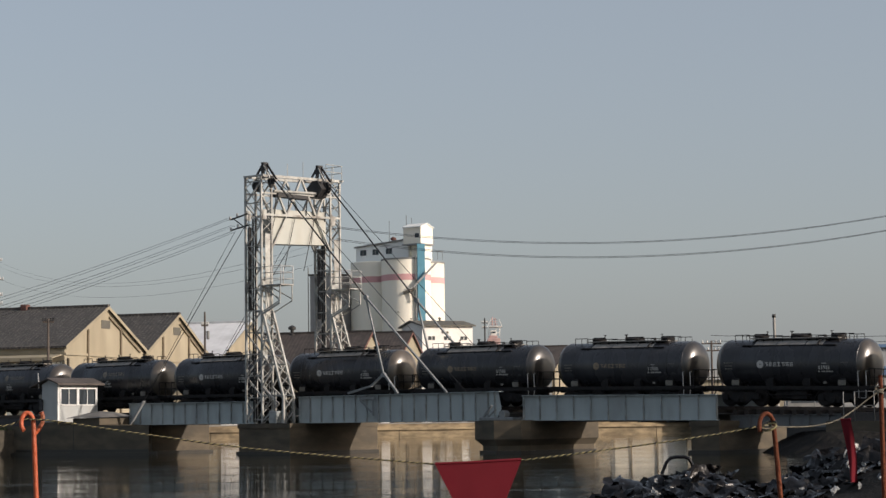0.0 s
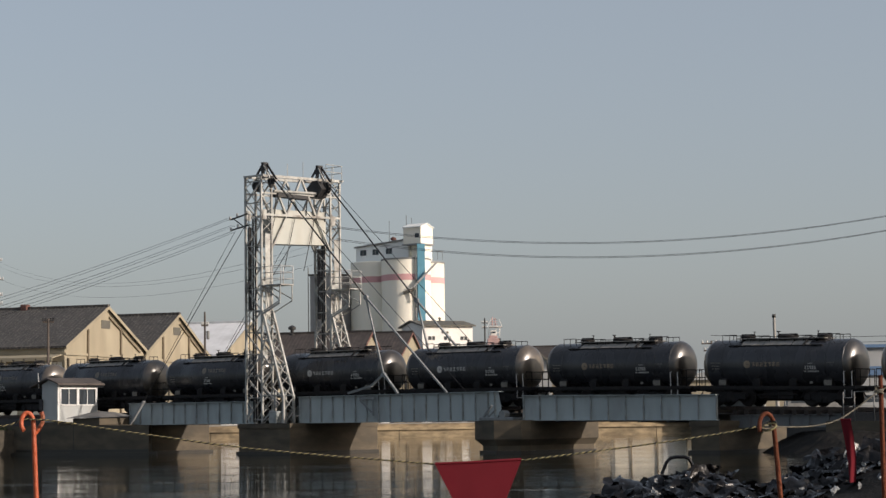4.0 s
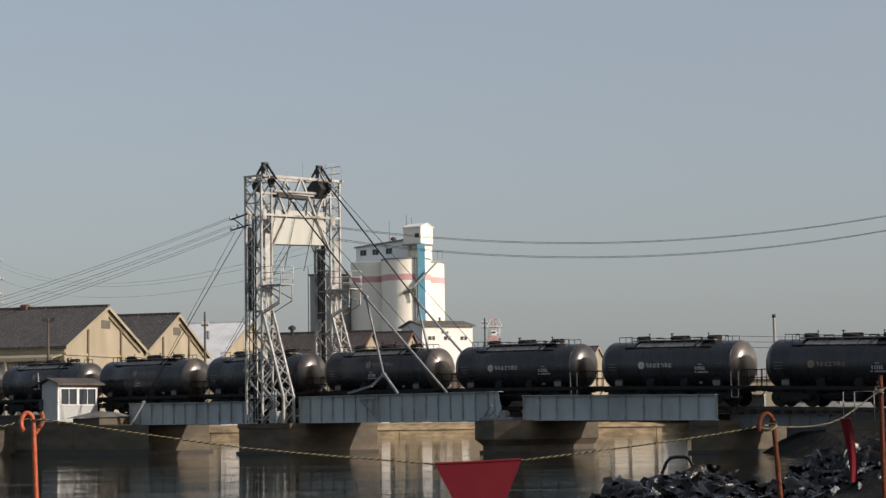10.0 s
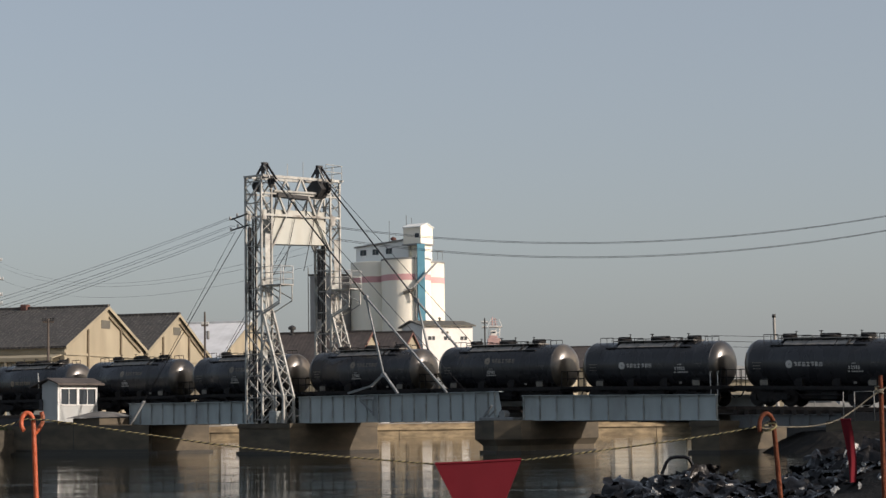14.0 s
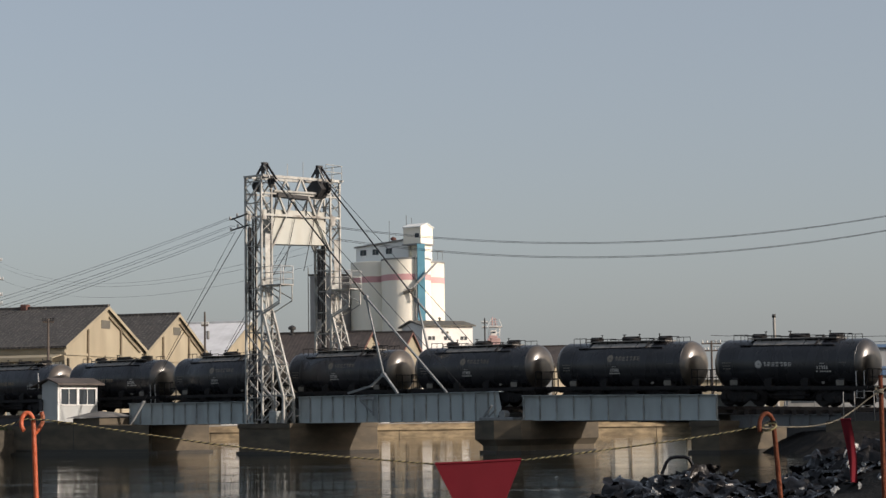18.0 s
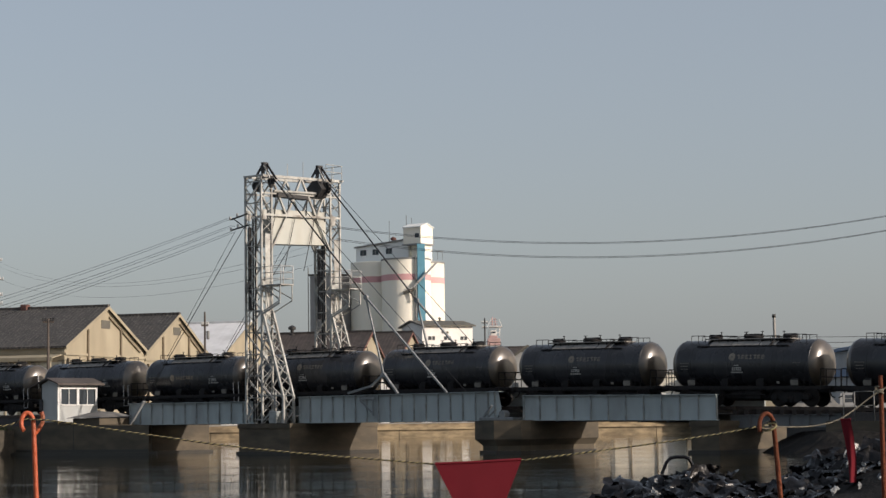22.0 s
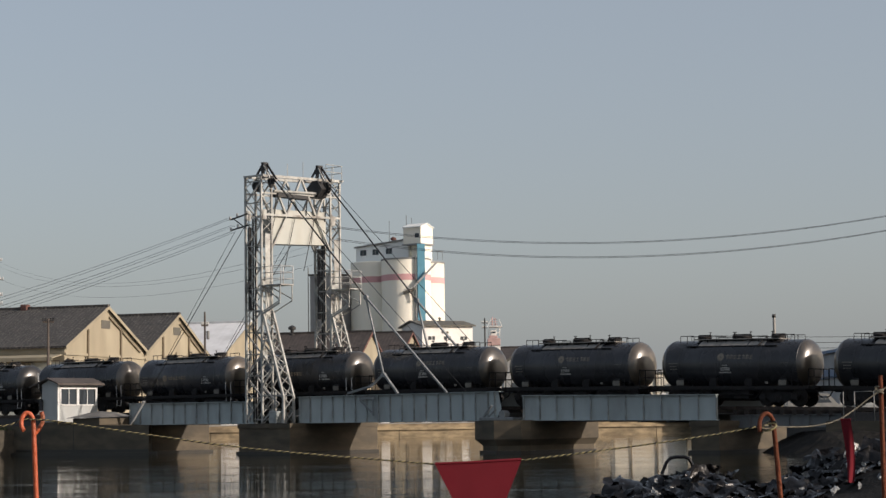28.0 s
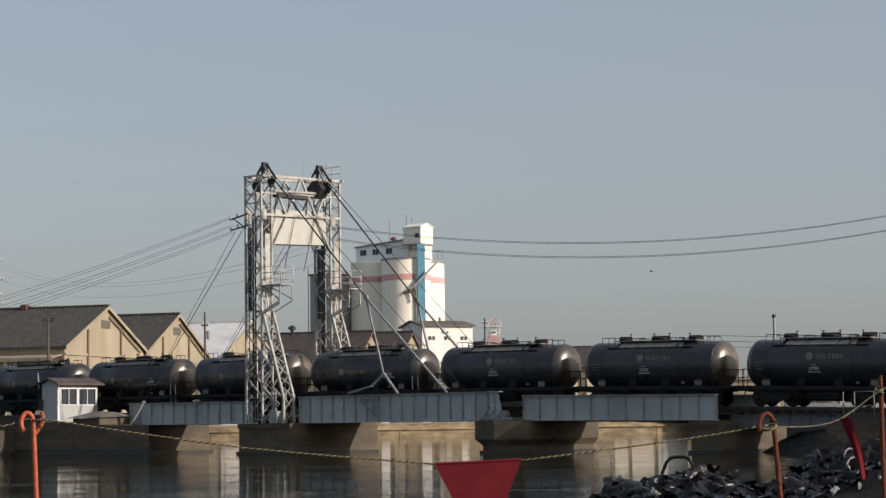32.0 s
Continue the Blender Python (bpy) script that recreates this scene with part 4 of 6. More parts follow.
        part("hand_screw", Shape().tube((x + sx * r * 1.1, 0, zt + 0.02), (x + sx * r * 1.1, 0, zt + h + 0.13), 0.02, seg=6).tube((x + sx * r * 1.1 - 0.07, 0, zt + h + 0.1), (x + sx * r * 1.1 + 0.07, 0, zt + h + 0.1), 0.016, seg=5), CHASSIS, ht)
    part("air_valve", Shape().tube((-0.2, -0.25, zt), (-0.2, -0.25, zt + 0.36), 0.026, seg=6).tube((-0.3, -0.25, zt + 0.35), (-0.1, -0.25, zt + 0.35), 0.02, seg=5), CHASSIS, w)
    part("discharge_pipe", Shape().path([(1.55, -0.3, zt + 0.1), (1.45, -0.62, zt - 0.1), (1.38, -0.86, zt - 0.32)], 0.04, 6), CHASSIS, w)
    # underframe
    part("centre_sill", Shape().soft_box(-4.12, 4.12, -0.32, 0.32, 0.66, 0.94, 0.02), CHASSIS, w)
    for y in (-1.08, 1.08):
        part("side_sill", Shape().box(-4.1, 4.1, y - 0.05, y + 0.05, 0.78, 0.95), CHASSIS, w)
    for x in (-4.06, 4.06):
        e = part("end_platform", Shape().soft_box(x - 0.12, x + 0.12, -1.2, 1.2, 0.80, 0.96, 0.02), CHASSIS, w)
        for y in (-0.95, -0.45, 0.45, 0.95):
            part("end_rail_post", Shape().tube((x, y, 0.95), (x, y, 1.72), 0.022, seg=5), CHASSIS, e)
        for z in (1.35, 1.72):
            part("end_rail", Shape().tube((x, -0.95, z), (x, 0.95, z), 0.022, seg=5), CHASSIS, e)
        sg = 1 if x > 0 else -1
        cp = part("coupler", Shape().soft_box(x + sg * 0.1 - 0.15, x + sg * 0.1 + 0.15, -0.13, 0.13, 0.72, 0.94, 0.03), CHASSIS, w)
        part("knuckle", Shape().soft_box(x + sg * 0.36 - 0.14, x + sg * 0.36 + 0.14, -0.17, 0.12, 0.70, 0.96, 0.04), CHASSIS, cp)
        part("brake_hose", Shape().path([(x + sg * 0.1, -0.4, 0.75), (x + sg * 0.25, -0.42, 0.5), (x + sg * 0.42, -0.42, 0.42)], 0.03, 5), CHASSIS, w)
    for x in (-2.75, -0.95, 0.95, 2.75):
        sd = part("saddle", Shape().prism([(-1.02, 0.94), (1.02, 0.94), (0.95, 1.32), (0.5, 1.02), (-0.5, 1.02), (-0.95, 1.32)], x - 0.16, x + 0.16, "yz"), CHASSIS, w)
        part("saddle_plate", Shape().soft_box(x - 0.2, x + 0.2, -1.06, -1.025, 0.98, 1.22, 0.008), DULL_MARK if x in (-2.75, 2.75) else CHASSIS, sd)
    part("air_reservoir", Shape().lathe([(-0.95, 0.1), (-0.88, 0.21), (0.5, 0.21), (0.57, 0.1)], "x", (0.1, -0.55, 0.50), 14), CHASSIS, w)
    part("brake_rod", Shape().tube((-2.0, -0.2, 0.35), (2.0, -0.2, 0.35), 0.03, seg=5).tube((-0.9, -1.0, 0.55), (1.2, -1.0, 0.55), 0.035, seg=5), CHASSIS, w)
    for y in (-0.75, 0.75):
        part("brake_box", Shape().soft_box(0.15, 0.95, y - 0.22, y + 0.22, 0.34, 0.74, 0.03), CHASSIS, w)
        part("truss_bar", Shape().bar((-1.35, y, 0.78), (-0.9, y, 0.42), 0.06).bar((-0.9, y, 0.42), (1.2, y, 0.40), 0.06).bar((1.2, y, 0.40), (1.5, y, 0.78), 0.06), CHASSIS, w)
    part("brake_cylinder", Shape().lathe([(0.95, 0.05), (0.97, 0.17), (1.4, 0.17), (1.45, 0.05)], "x", (0, 0.35, 0.55), 12), CHASSIS, w)
    part("valve_chest", Shape().soft_box(-1.32, -0.55, 0.1, 0.5, 0.30, 0.66, 0.03), CHASSIS, w)
    part("brake_lever_frame", Shape().soft_box(-1.4, 1.45, -0.06, 0.02, 0.26, 0.66, 0.02), CHASSIS, w)
    part("hopper_outlet", Shape().lathe([(0.35, 0.12), (0.55, 0.3), (0.95, 0.45)], "z", (-0.1, 0.2, 0), 12), CHASSIS, w)
    # markings
    if kind != "B":
        m = disc_mark(Shape(), -1.38, 1.94, 0.18)
        glyphs(m, -1.12, 1.84, 1.5, 0.21, 7)
        part("emblem_and_lettering", m, WHITE_MARK if kind == "A" else TAN_MARK, w, "faded white round emblem and lettering" if kind == "A" else "dull tan round emblem and lettering")
        part("number_marking", glyphs(Shape(), 1.62, 1.70, 0.58, 0.17, 5), WHITE_MARK, w)
        part("class_marking", glyphs(Shape(), 1.78, 1.94, 0.24, 0.05, 3), WHITE_MARK, w)
        part("load_marking", glyphs(Shape(), 1.58, 1.55, 0.78, 0.09, 6), WHITE_MARK, w)
        for x in (3.60, 4.00):
            part("grab_handle", Shape().path([(x, -1.12, 0.95), (x, -1.16, 1.60), (x + 0.06, -1.12, 1.62)], 0.022, 5), HANDLE, w, "white painted grab handle")
        part("step_stirrup", Shape().path([(3.62, -1.1, 0.8), (3.62, -1.14, 0.42), (3.98, -1.14, 0.42), (3.98, -1.1, 0.8)], 0.022, 5), HANDLE, w)
    else:
        m = disc_mark(Shape(), -0.48, 2.30, 0.18)
        glyphs(m, -0.21, 2.19, 1.5, 0.22, 7)
        part("emblem_and_lettering", m, FADED_MARK, w, "dull grey round emblem and lettering")
        part("number_marking", glyphs(Shape(), -0.48, 1.66, 0.52, 0.16, 5), WHITE_MARK, w)
        part("class_marking", glyphs(Shape(), -0.36, 1.87, 0.26, 0.05, 3), WHITE_MARK, w)
        part("load_marking", glyphs(Shape(), -0.55, 1.52, 0.66, 0.09, 5), WHITE_MARK, w)
        part("ladder", Shape().tube((3.3, -1.14, 0.95), (3.3, -1.14, 1.35), 0.02, seg=5).tube((3.6, -1.14, 0.95), (3.6, -1.14, 1.35), 0.02, seg=5), CHASSIS, w)
    for x, z, wd, ht, c in ((-3.32, 1.98, 0.50, 0.05, 5), (-3.28, 1.83, 0.40, 0.06, 4), (-3.28, 1.70, 0.44, 0.06, 3), (2.72, 1.98, 0.42, 0.04, 4)):
        part("data_lettering", glyphs(Shape(), x, z, wd, ht, c), DULL_MARK, w)
    part("test_plate", Shape().soft_box(1.85, 2.0, -1.09, -1.06, 1.05, 1.16, 0.004), DULL_MARK, w)
    for x in (-2.5, 2.5):
        bogie(w, x)
    return w


PITCH, FIRST = 9.15, 20.95              # coupling length; middle of the first wagon at the start
LABELS = {"A": "black dusty cement tank wagon with white emblem and grab handles", "B": "black cement tank wagon with dull high-set lettering",
          "C": "black cement tank wagon with tan lettering and white grab handles"}
wagons, protos = [], {}
for k in range(-1, 14):
    kind = "B" if 5 <= k <= 8 else "A" if k in (-1, 0, 3, 4) else "C"
    if kind in protos:
        w = copy_thing(protos[kind], on_bridge(0))
    else:
        w = protos[kind] = tank_wagon(kind)
    tagged(w, LABELS[kind], "tank wagon", "wagons of the cement train")
    wagons.append((k, w))

# ================= warehouses across the canal =================
BASE = 1.52                              # the quay's level
BETA = 17.5                              # turn of the ridges from the picture's plane


def warehouse(d, width, length, eave, peak, roof, label, trim=True, wall=WALL):
    """A gabled hall; origin at the near corner of its gable, x away along the ridge (to minus), y across the gable."""
    c = Vector((-42.0 + 0.3007 * d, 225 + 0.9537 * d, BASE))
    at = Matrix.Translation(c) @ pose(0, 0, 0, 0, 0, -BETA)
    h = thing("warehouse", label, "warehouse", at, "warehouses on the quay")
    e, p, W = eave - BASE, peak - BASE, width
    # local x points along the gable's normal, y across the gable
    g = part("gable_wall", Shape().prism([(0, 0), (W, 0), (W, e), (W / 2, p), (0, e)], -0.3, 0.0, "yz"), wall, h)
    part("side_wall", Shape().box(-length, -0.302, 0, 0.3, 0, e), wall, h)
    part("side_wall", Shape().box(-length, -0.302, W - 0.3, W, 0, e), wall, h)
    part("back_wall", Shape().prism([(0.302, 0), (W - 0.302, 0), (W - 0.302, e), (W / 2, p - 0.2), (0.302, e)], -length, -length + 0.3, "yz"), wall, h)
    over, t = 0.35, 0.22
    sl = (p - e) / (W / 2)
    for s in (-1, 1):
        y0, y1 = (-over, W / 2) if s < 0 else (W / 2, W + over)
        za = e - over * sl + 0.02 if s < 0 else p + 0.02
        zb = p + 0.02 if s < 0 else e - over * sl + 0.02
        r = part("roof_slope", Shape().hexa([(-length - 0.3, y0, za), (0.35, y0, za), (0.35, y1, zb), (-length - 0.3, y1, zb),
                                             (-length - 0.3, y0, za + t), (0.35, y0, za + t), (0.35, y1, zb + t), (-length - 0.3, y1, zb + t)]), roof, h)
        part("barge_board", Shape().hexa([(0.352, y0, za - 0.18), (0.43, y0, za - 0.18), (0.43, y1, zb - 0.18), (0.352, y1, zb - 0.18),
                                          (0.352, y0, za + t), (0.43, y0, za + t), (0.43, y1, zb + t), (0.352, y1, zb + t)]), RED_RUST if roof is ROOF_BROWN and d < 150 else wall, r)
    part("ridge_cap", Shape().bar((-length - 0.3, W / 2, p + t + 0.05), (0.4, W / 2, p + t + 0.05), 0.5, 0.3), roof, h)
    if trim:
        part("gable_vent", Shape().soft_box(0.0, 0.06, W * 0.44, W * 0.55, e + (p - e) * 0.50, e + (p - e) * 0.70, 0.02), SHADE_ROOF, h, "grey louvred gable vent")
        for y, top in ((W * 0.27, 0.5), (W * 0.68, 0.6)):
            part("pilaster", Shape().box(0.0, 0.22, y - 0.14, y + 0.14, 0, e + (p - e) * top - 0.25), WALL_TRIM, h)
        for a in (0.06, 0.34):
            b = a + (0.34 if a < 0.1 else 0.52)
            part("downpipe", Shape().bar((0.12, W / 2 + W / 2 * a, p - (p - e) * a - 0.75), (0.12, W / 2 + W / 2 * b, p - (p - e) * b - 0.75), 0.20, 0.2), WALL_TRIM, h)
        part("string_course", Shape().box(0.0, 0.16, 0.02, W - 0.02, e - 0.9, e - 0.62), wall, h)
        for i in range(int(length / 5.5)):
            x = -2.2 - 5.5 * i
            part("door_panel", Shape().box(x - 1.9, x + 1.9, -0.06, -0.004, 0.2, e - 1.7), WEIGHT, h, "pale sliding door panel")
            part("wall_post", Shape().box(x + 2.55, x + 2.85, -0.14, -0.002, 0, e - 1.3), WALL_TRIM, h)
        part("lean_to_roof", Shape().hexa([(-length, -2.2, e - 1.35), (-0.3, -2.2, e - 1.35), (-0.3, -0.02, e - 0.95), (-length, -0.02, e - 0.95),
                                           (-length, -2.2, e - 1.23), (-0.3, -2.2, e - 1.23), (-0.3, -0.02, e - 0.83), (-length, -0.02, e - 0.83)]), wall, h, "pale sheet roof of the lean-to")
        part("lean_to_fascia", Shape().box(-length, -0.3, -2.32, -2.202, e - 1.60, e - 1.2), wall, h)
        for i in range(int(length / 5.5)):
            part("lean_to_post", Shape().box(-0.75 - 5.5 * i, -0.5 - 5.5 * i, -2.3, -2.05, 0, e - 1.36), wall, h)
    return h


W1 = warehouse(0.0, 20.0, 75, 10.55, 15.3, ROOF, "beige plastered warehouse with a dark tiled gable roof")
warehouse(20.1, 18.3, 75, 10.4, 15.3, ROOF, "beige plastered warehouse with a dark tiled gable roof, beside its twin")
warehouse(41.0, 22.0, 75, 9.6, 15.3, ROOF_PALE, "warehouse with a pale sheet-metal roof and beige gable", trim=False)
W4 = warehouse(92.0, 18.0, 88, 9.6, 15.9, ROOF_BROWN, "beige warehouse with a brown tiled roof and ridge ventilator", trim=False)
warehouse(110.6, 21.2, 50, 9.6, 16.6, ROOF_BROWN, "beige warehouse with a brown roof below the silos", trim=False)
warehouse(217.5, 20.0, 40, 13.0, 17.6, ROOF_BROWN, "cream gabled warehouse with a brown roof far along the quay", trim=False)
warehouse(246.0, 22.0, 40, 13.5, 18.4, ROOF_BROWN, "cream gabled warehouse with a brown roof at the row's end", trim=False)
vent = part("roof_ventilator", Shape().lathe([(0, 0.8), (0.4, 0.8), (0.5, 0.45), (1.4, 0.45), (1.5, 0.95), (2.1, 1.0), (2.5, 0.5), (2.6, 0.05)], "z", (0, 0, 0), 14), TOWER_DARK, W4, "round dark roof ventilator")
vent.matrix_basis = pose(-13.3, 9.0, 14.3) @ Matrix.Scale(0.62, 4)
part("ridge_vent", Shape().soft_box(-10.9, -10.0, 9.5, 10.5, 13.7, 14.5, 0.1), RED_RUST, W1, "small rust-red ridge ventilator")

# ================= cement silos =================
silos = thing("cement_silo_plant", "white cement silos with faded red band and blue elevator", "silo", Matrix.Translation((-6.25, 375.0, 0.85)))
silos.scale = (1.25, 1.25, 1.25)
for x, y, r, m, top in ((-5.3, 4.5, 3.6, SILO, 24.5), (-0.5, 0, 3.65, SILO, 24.5), (2.05, 7.0, 3.1, SILO, 24.5), (-4.0, 12, 4.2, SILO, 24.5)):
    s = part("silo_cylinder", Shape().lathe([(0, r), (top - 5.6, r), (top - 4.0, r), (top, r), (top + 0.15, r - 0.3)], "z", (x, y, 0), 40), m, silos)
    part("red_band", Shape().lathe([(top - 3.05, r + 0.02), (top - 2.15, r + 0.02)], "z", (x, y, 0), 40, False, False), SILO_RED, s, "faded red painted band")
YAW = -35.0                              # the upper houses stand askew to the quay
HEAD_AT, LIFT_AT = pose(-0.1, 0.2, 0, 0, 0, YAW), pose(1.75, -2.6, 0, 0, 0, YAW)
head = part("head_house", Shape().prism([(-9.8, 24.55), (0, 24.55), (0, 27.65), (-9.8, 26.95)], 0, 6), SILO_GREY, silos)
head.matrix_basis = HEAD_AT
part("head_house_roof", Shape().hexa([(-10.0, -0.3, 26.95), (0.25, -0.3, 27.67), (0.25, 6.3, 27.67), (-10.0, 6.3, 26.95), (-10.0, -0.3, 27.15), (0.25, -0.3, 27.87), (0.25, 6.3, 27.87), (-10.0, 6.3, 27.15)]), GALVANISED, head)
for x in (-8.4, -6.1, -3.6):
    wd = part("window", Shape().box(x - 0.55, x + 0.55, -0.05, 0.02, 25.75, 26.6), PANE, head)
    part("window_frame", Shape().box(x - 0.04, x + 0.04, -0.1, -0.052, 25.75, 26.6), GALVANISED, wd)
part("eaves_line", Shape().box(-9.8, 0, -0.06, -0.004, 24.6, 24.8), GALVANISED, head)
for x in (-4.6, -1.7):
    part("roof_ventilator", Shape().lathe([(27.2, 0.2), (28.0, 0.2), (28.05, 0.42), (28.35, 0.45), (28.55, 0.1)], "z", (x, 2.5, 0), 10), RED_RUST, head)
lift_house = part("lift_house", Shape().box(-3.15, 0, 0, 3.05, 26.9, 29.3), SILO, silos)
lift_house.matrix_basis = LIFT_AT
part("lift_house_roof", Shape().prism([(-0.2, 29.25), (1.52, 29.82), (3.25, 29.25), (3.25, 29.40), (1.52, 29.98), (-0.2, 29.40)], -3.3, 0.15, "yz"), SILO_GREY, lift_house)
part("lift_house_gable", Shape().prism([(0, 29.304), (3.05, 29.304), (1.52, 29.8)], -3.1, -0.004, "yz"), SILO, lift_house)
part("window", Shape().box(-1.0, -0.3, -0.05, 0.02, 27.75, 28.4), PANE, lift_house)
part("floor_beam", Shape().box(-3.3, 0.12, -0.12, 3.2, 26.7, 26.895), GALVANISED, lift_house)
shaft = part("stair_shaft", Shape().box(-2.2, 0, 0, 1.8, 24.55, 26.69), SILO, silos)
shaft.matrix_basis = pose(2.15, -1.6, 0, 0, 0, YAW)
part("silo_rim", Shape().lathe([(24.5, 3.72), (24.72, 3.72)], "z", (-0.5, 0, 0), 40), GALVANISED, silos)
part("silo_rim", Shape().lathe([(24.5, 3.17), (24.72, 3.17)], "z", (2.05, 7.0, 0), 40), GALVANISED, silos)
part("elevator_shaft", Shape().soft_box(1.2, 2.35, -3.75, -2.75, 0, 26.7, 0.04), BLUE, silos, "blue painted elevator shaft")
part("elevator_pipe", Shape().tube((0.98, -3.7, 0), (0.98, -3.7, 25), 0.09, seg=8), GALVANISED, silos)
part("conveyor", Shape().bar((0.6, -4.1, 20.3), (4.0, -3.9, 23.9), 0.30, 0.30), GREY_WALL, silos)
part("spout", Shape().bar((-0.9, -3.75, 19.5), (0.9, -4.0, 20.1), 0.35, 0.4).bar((0.2, -3.9, 19.7), (0.8, -4.0, 18.4), 0.22), SHADE_ROOF, silos)
for x in (4.2, 4.9):
    part("top_railing", Shape().tube((x, -1.5, 24.5), (x, -1.5, 25.8), 0.05, seg=4).tube((x - 0.9, -1.5, 25.7), (x, -1.5, 25.7), 0.05, seg=4), GALVANISED, silos)
part("antenna", Shape().tube((-3.0, 3, 27.5), (-3.0, 3, 30.8), 0.04, seg=4).tube((-0.4, 1, 29.8), (-0.4, 1, 31.4), 0.05, seg=4).tube((0.4, 1, 29.8), (0.4, 1, 31.0), 0.04, seg=4), SHADE_ROOF, silos)

annex = thing("silo_annex", "plain grey slab building beside the silos", "building", Matrix.Translation((-21.9, 377, 0.85)) @ pose(0, 0, 0, 0, 0, YAW))
annex.scale = (1.25, 1.25, 1.25)
part("wall", Shape().soft_box(-3.0, 1.0, 0, 8, 0, 22.7, 0.05), ANNEX_GREY, annex)
part("roof", Shape().box(-3.2, 1.2, -0.2, 8.2, 22.702, 22.95), SHADE_ROOF, annex)
part("ladder", Shape().tube((-3.3, 0, 5), (-3.3, 0, 24), 0.06, seg=4), SHADE_ROOF, annex)

office = thing("white_office", "white plastered two-storey building with a dark shallow roof", "building", Matrix.Translation((-0.9, 350, 0.95)))
office.scale = (1.25, 1.25, 1.25)
OFFICE_AT = pose(-2.3, 0, 0, 0, 0, 25)
wall = part("wall", Shape().prism([(0, 0), (7.0, 0), (7.0, 13.85), (3.5, 14.55), (0, 13.85)], 0, 7.7, "yz"), WHITE_PAINT, office)
wall.matrix_basis = OFFICE_AT
for sgn in (0, 1):
    y0, y1 = (-0.45, 3.5) if sgn == 0 else (7.45, 3.504)
    part("roof_slope", Shape().hexa([(-0.4, y0, 13.77), (8.0, y0, 13.77), (8.0, y1, 14.58), (-0.4, y1, 14.58), (-0.4, y0, 13.95), (8.0, y0, 13.95), (8.0, y1, 14.76), (-0.4, y1, 14.76)]), SHADE_ROOF, office).matrix_basis = OFFICE_AT
part("roof_ventilator", Shape().lathe([(14.5, 0.15), (15.0, 0.15), (15.05, 0.28), (15.25, 0.05)], "z", (4.3, 3.5, 0), 8), SHADE_ROOF, office).matrix_basis = OFFICE_AT
for x in (1.4, 3.8, 6.3):
    wd = part("window", Shape().box(x - 0.5, x + 0.5, -0.06, 0.02, 11.9, 12.4), PANE, office)
    wd.matrix_basis = OFFICE_AT
    part("window_frame", Shape().box(x - 0.04, x + 0.04, -0.1, -0.062, 11.9, 12.4), FRAME_WHITE, wd)
for x in (3.1, 3.8):
    part("wall_vent", Shape().lathe([(-0.12, 0.16), (0.0, 0.16)], "y", (x, 0, 12.95), 10), SHADE_ROOF, office).matrix_basis = OFFICE_AT


# low loading shed on the quay: white sliding doors between brown panels, seen under and between the wagons
bay = thing("loading_shed", "low quayside shed with white sliding doors between brown panels", "shed", Matrix.Translation((-8.2, 227.0, BASE)))
part("wall", Shape().box(0, 12.4, 0.3, 6, 0, 5.4), WALL, bay)
part("roof", Shape().prism([(-0.3, 5.4), (12.7, 5.4), (12.7, 5.6), (-0.3, 5.6)], -0.3, 6.3), SHADE_ROOF, bay)
for x0, x1 in ((1.05, 2.0), (5.6, 6.65), (10.0, 10.9)):
    part("sliding_door", Shape().soft_box(x0, x1, 0.12, 0.28, 0, 5.0, 0.03), WHITE_PAINT, bay, "white sliding door")
for x0, x1 in ((2.05, 2.5), (3.75, 3.95), (6.75, 7.5)):
    part("dark_gap", Shape().box(x0, x1, 0.26, 0.298, 0, 5.0), TOWER_DARK, bay)
for x0, x1 in ((0.1, 0.95), (4.1, 5.4), (9.0, 9.9), (11.1, 12.3)):
    part("brown_panel", Shape().box(x0, x1, 0.2, 0.298, 0, 5.1), WALL_TRIM, bay)
for z in (0.6, 1.7, 2.9, 4.1):
    part("shelf_rail", Shape().box(7.6, 8.9, 0.15, 0.29, z, z + 0.55), WHITE_PAINT, bay)
for x in (0.0, 2.9, 5.5, 8.2, 11.0):
    part("post", Shape().box(x - 0.07, x + 0.07, 0.02, 0.118, 0, 5.4), WALL_TRIM, bay)
gate = thing("loading_shed", "pale shed front with a white louvred door on the quay", "shed", Matrix.Translation((-25.6, 224.5, BASE)))
part("wall", Shape().box(-6, 3.4, 0.3, 5, 0, 5.2), WALL, gate)
part("sliding_door", Shape().soft_box(0.9, 3.0, 0.1, 0.28, 0, 4.8, 0.03), WHITE_PAINT, gate)
for z in (1.6, 2.1, 2.6, 3.1):
    part("louvre", Shape().box(1.1, 1.45, 0.06, 0.098, z, z + 0.3), TOWER_DARK, gate)
part("roof", Shape().box(-6.2, 3.6, -0.1, 5.2, 5.2, 5.4), SHADE_ROOF, gate)
hall = thing("gabled_shed", "grey gabled shed with a dark roof beyond the bridge", "shed", Matrix.Translation((6.9, 238, BASE)))
part("wall", Shape().prism([(0, 0), (5.6, 0), (5.6, 6.7), (2.8, 8.7), (0, 6.7)], 0, 9), GREY_WALL, hall)
part("roof_slope", Shape().prism([(-0.4, 6.44), (2.8, 8.72), (2.8, 9.02), (-0.4, 6.74)], -0.4, 9.4), SHADE_ROOF, hall)
part("roof_slope", Shape().prism([(2.804, 8.72), (6.0, 6.44), (6.0, 6.74), (2.804, 9.02)], -0.4, 9.4), SHADE_ROOF, hall)
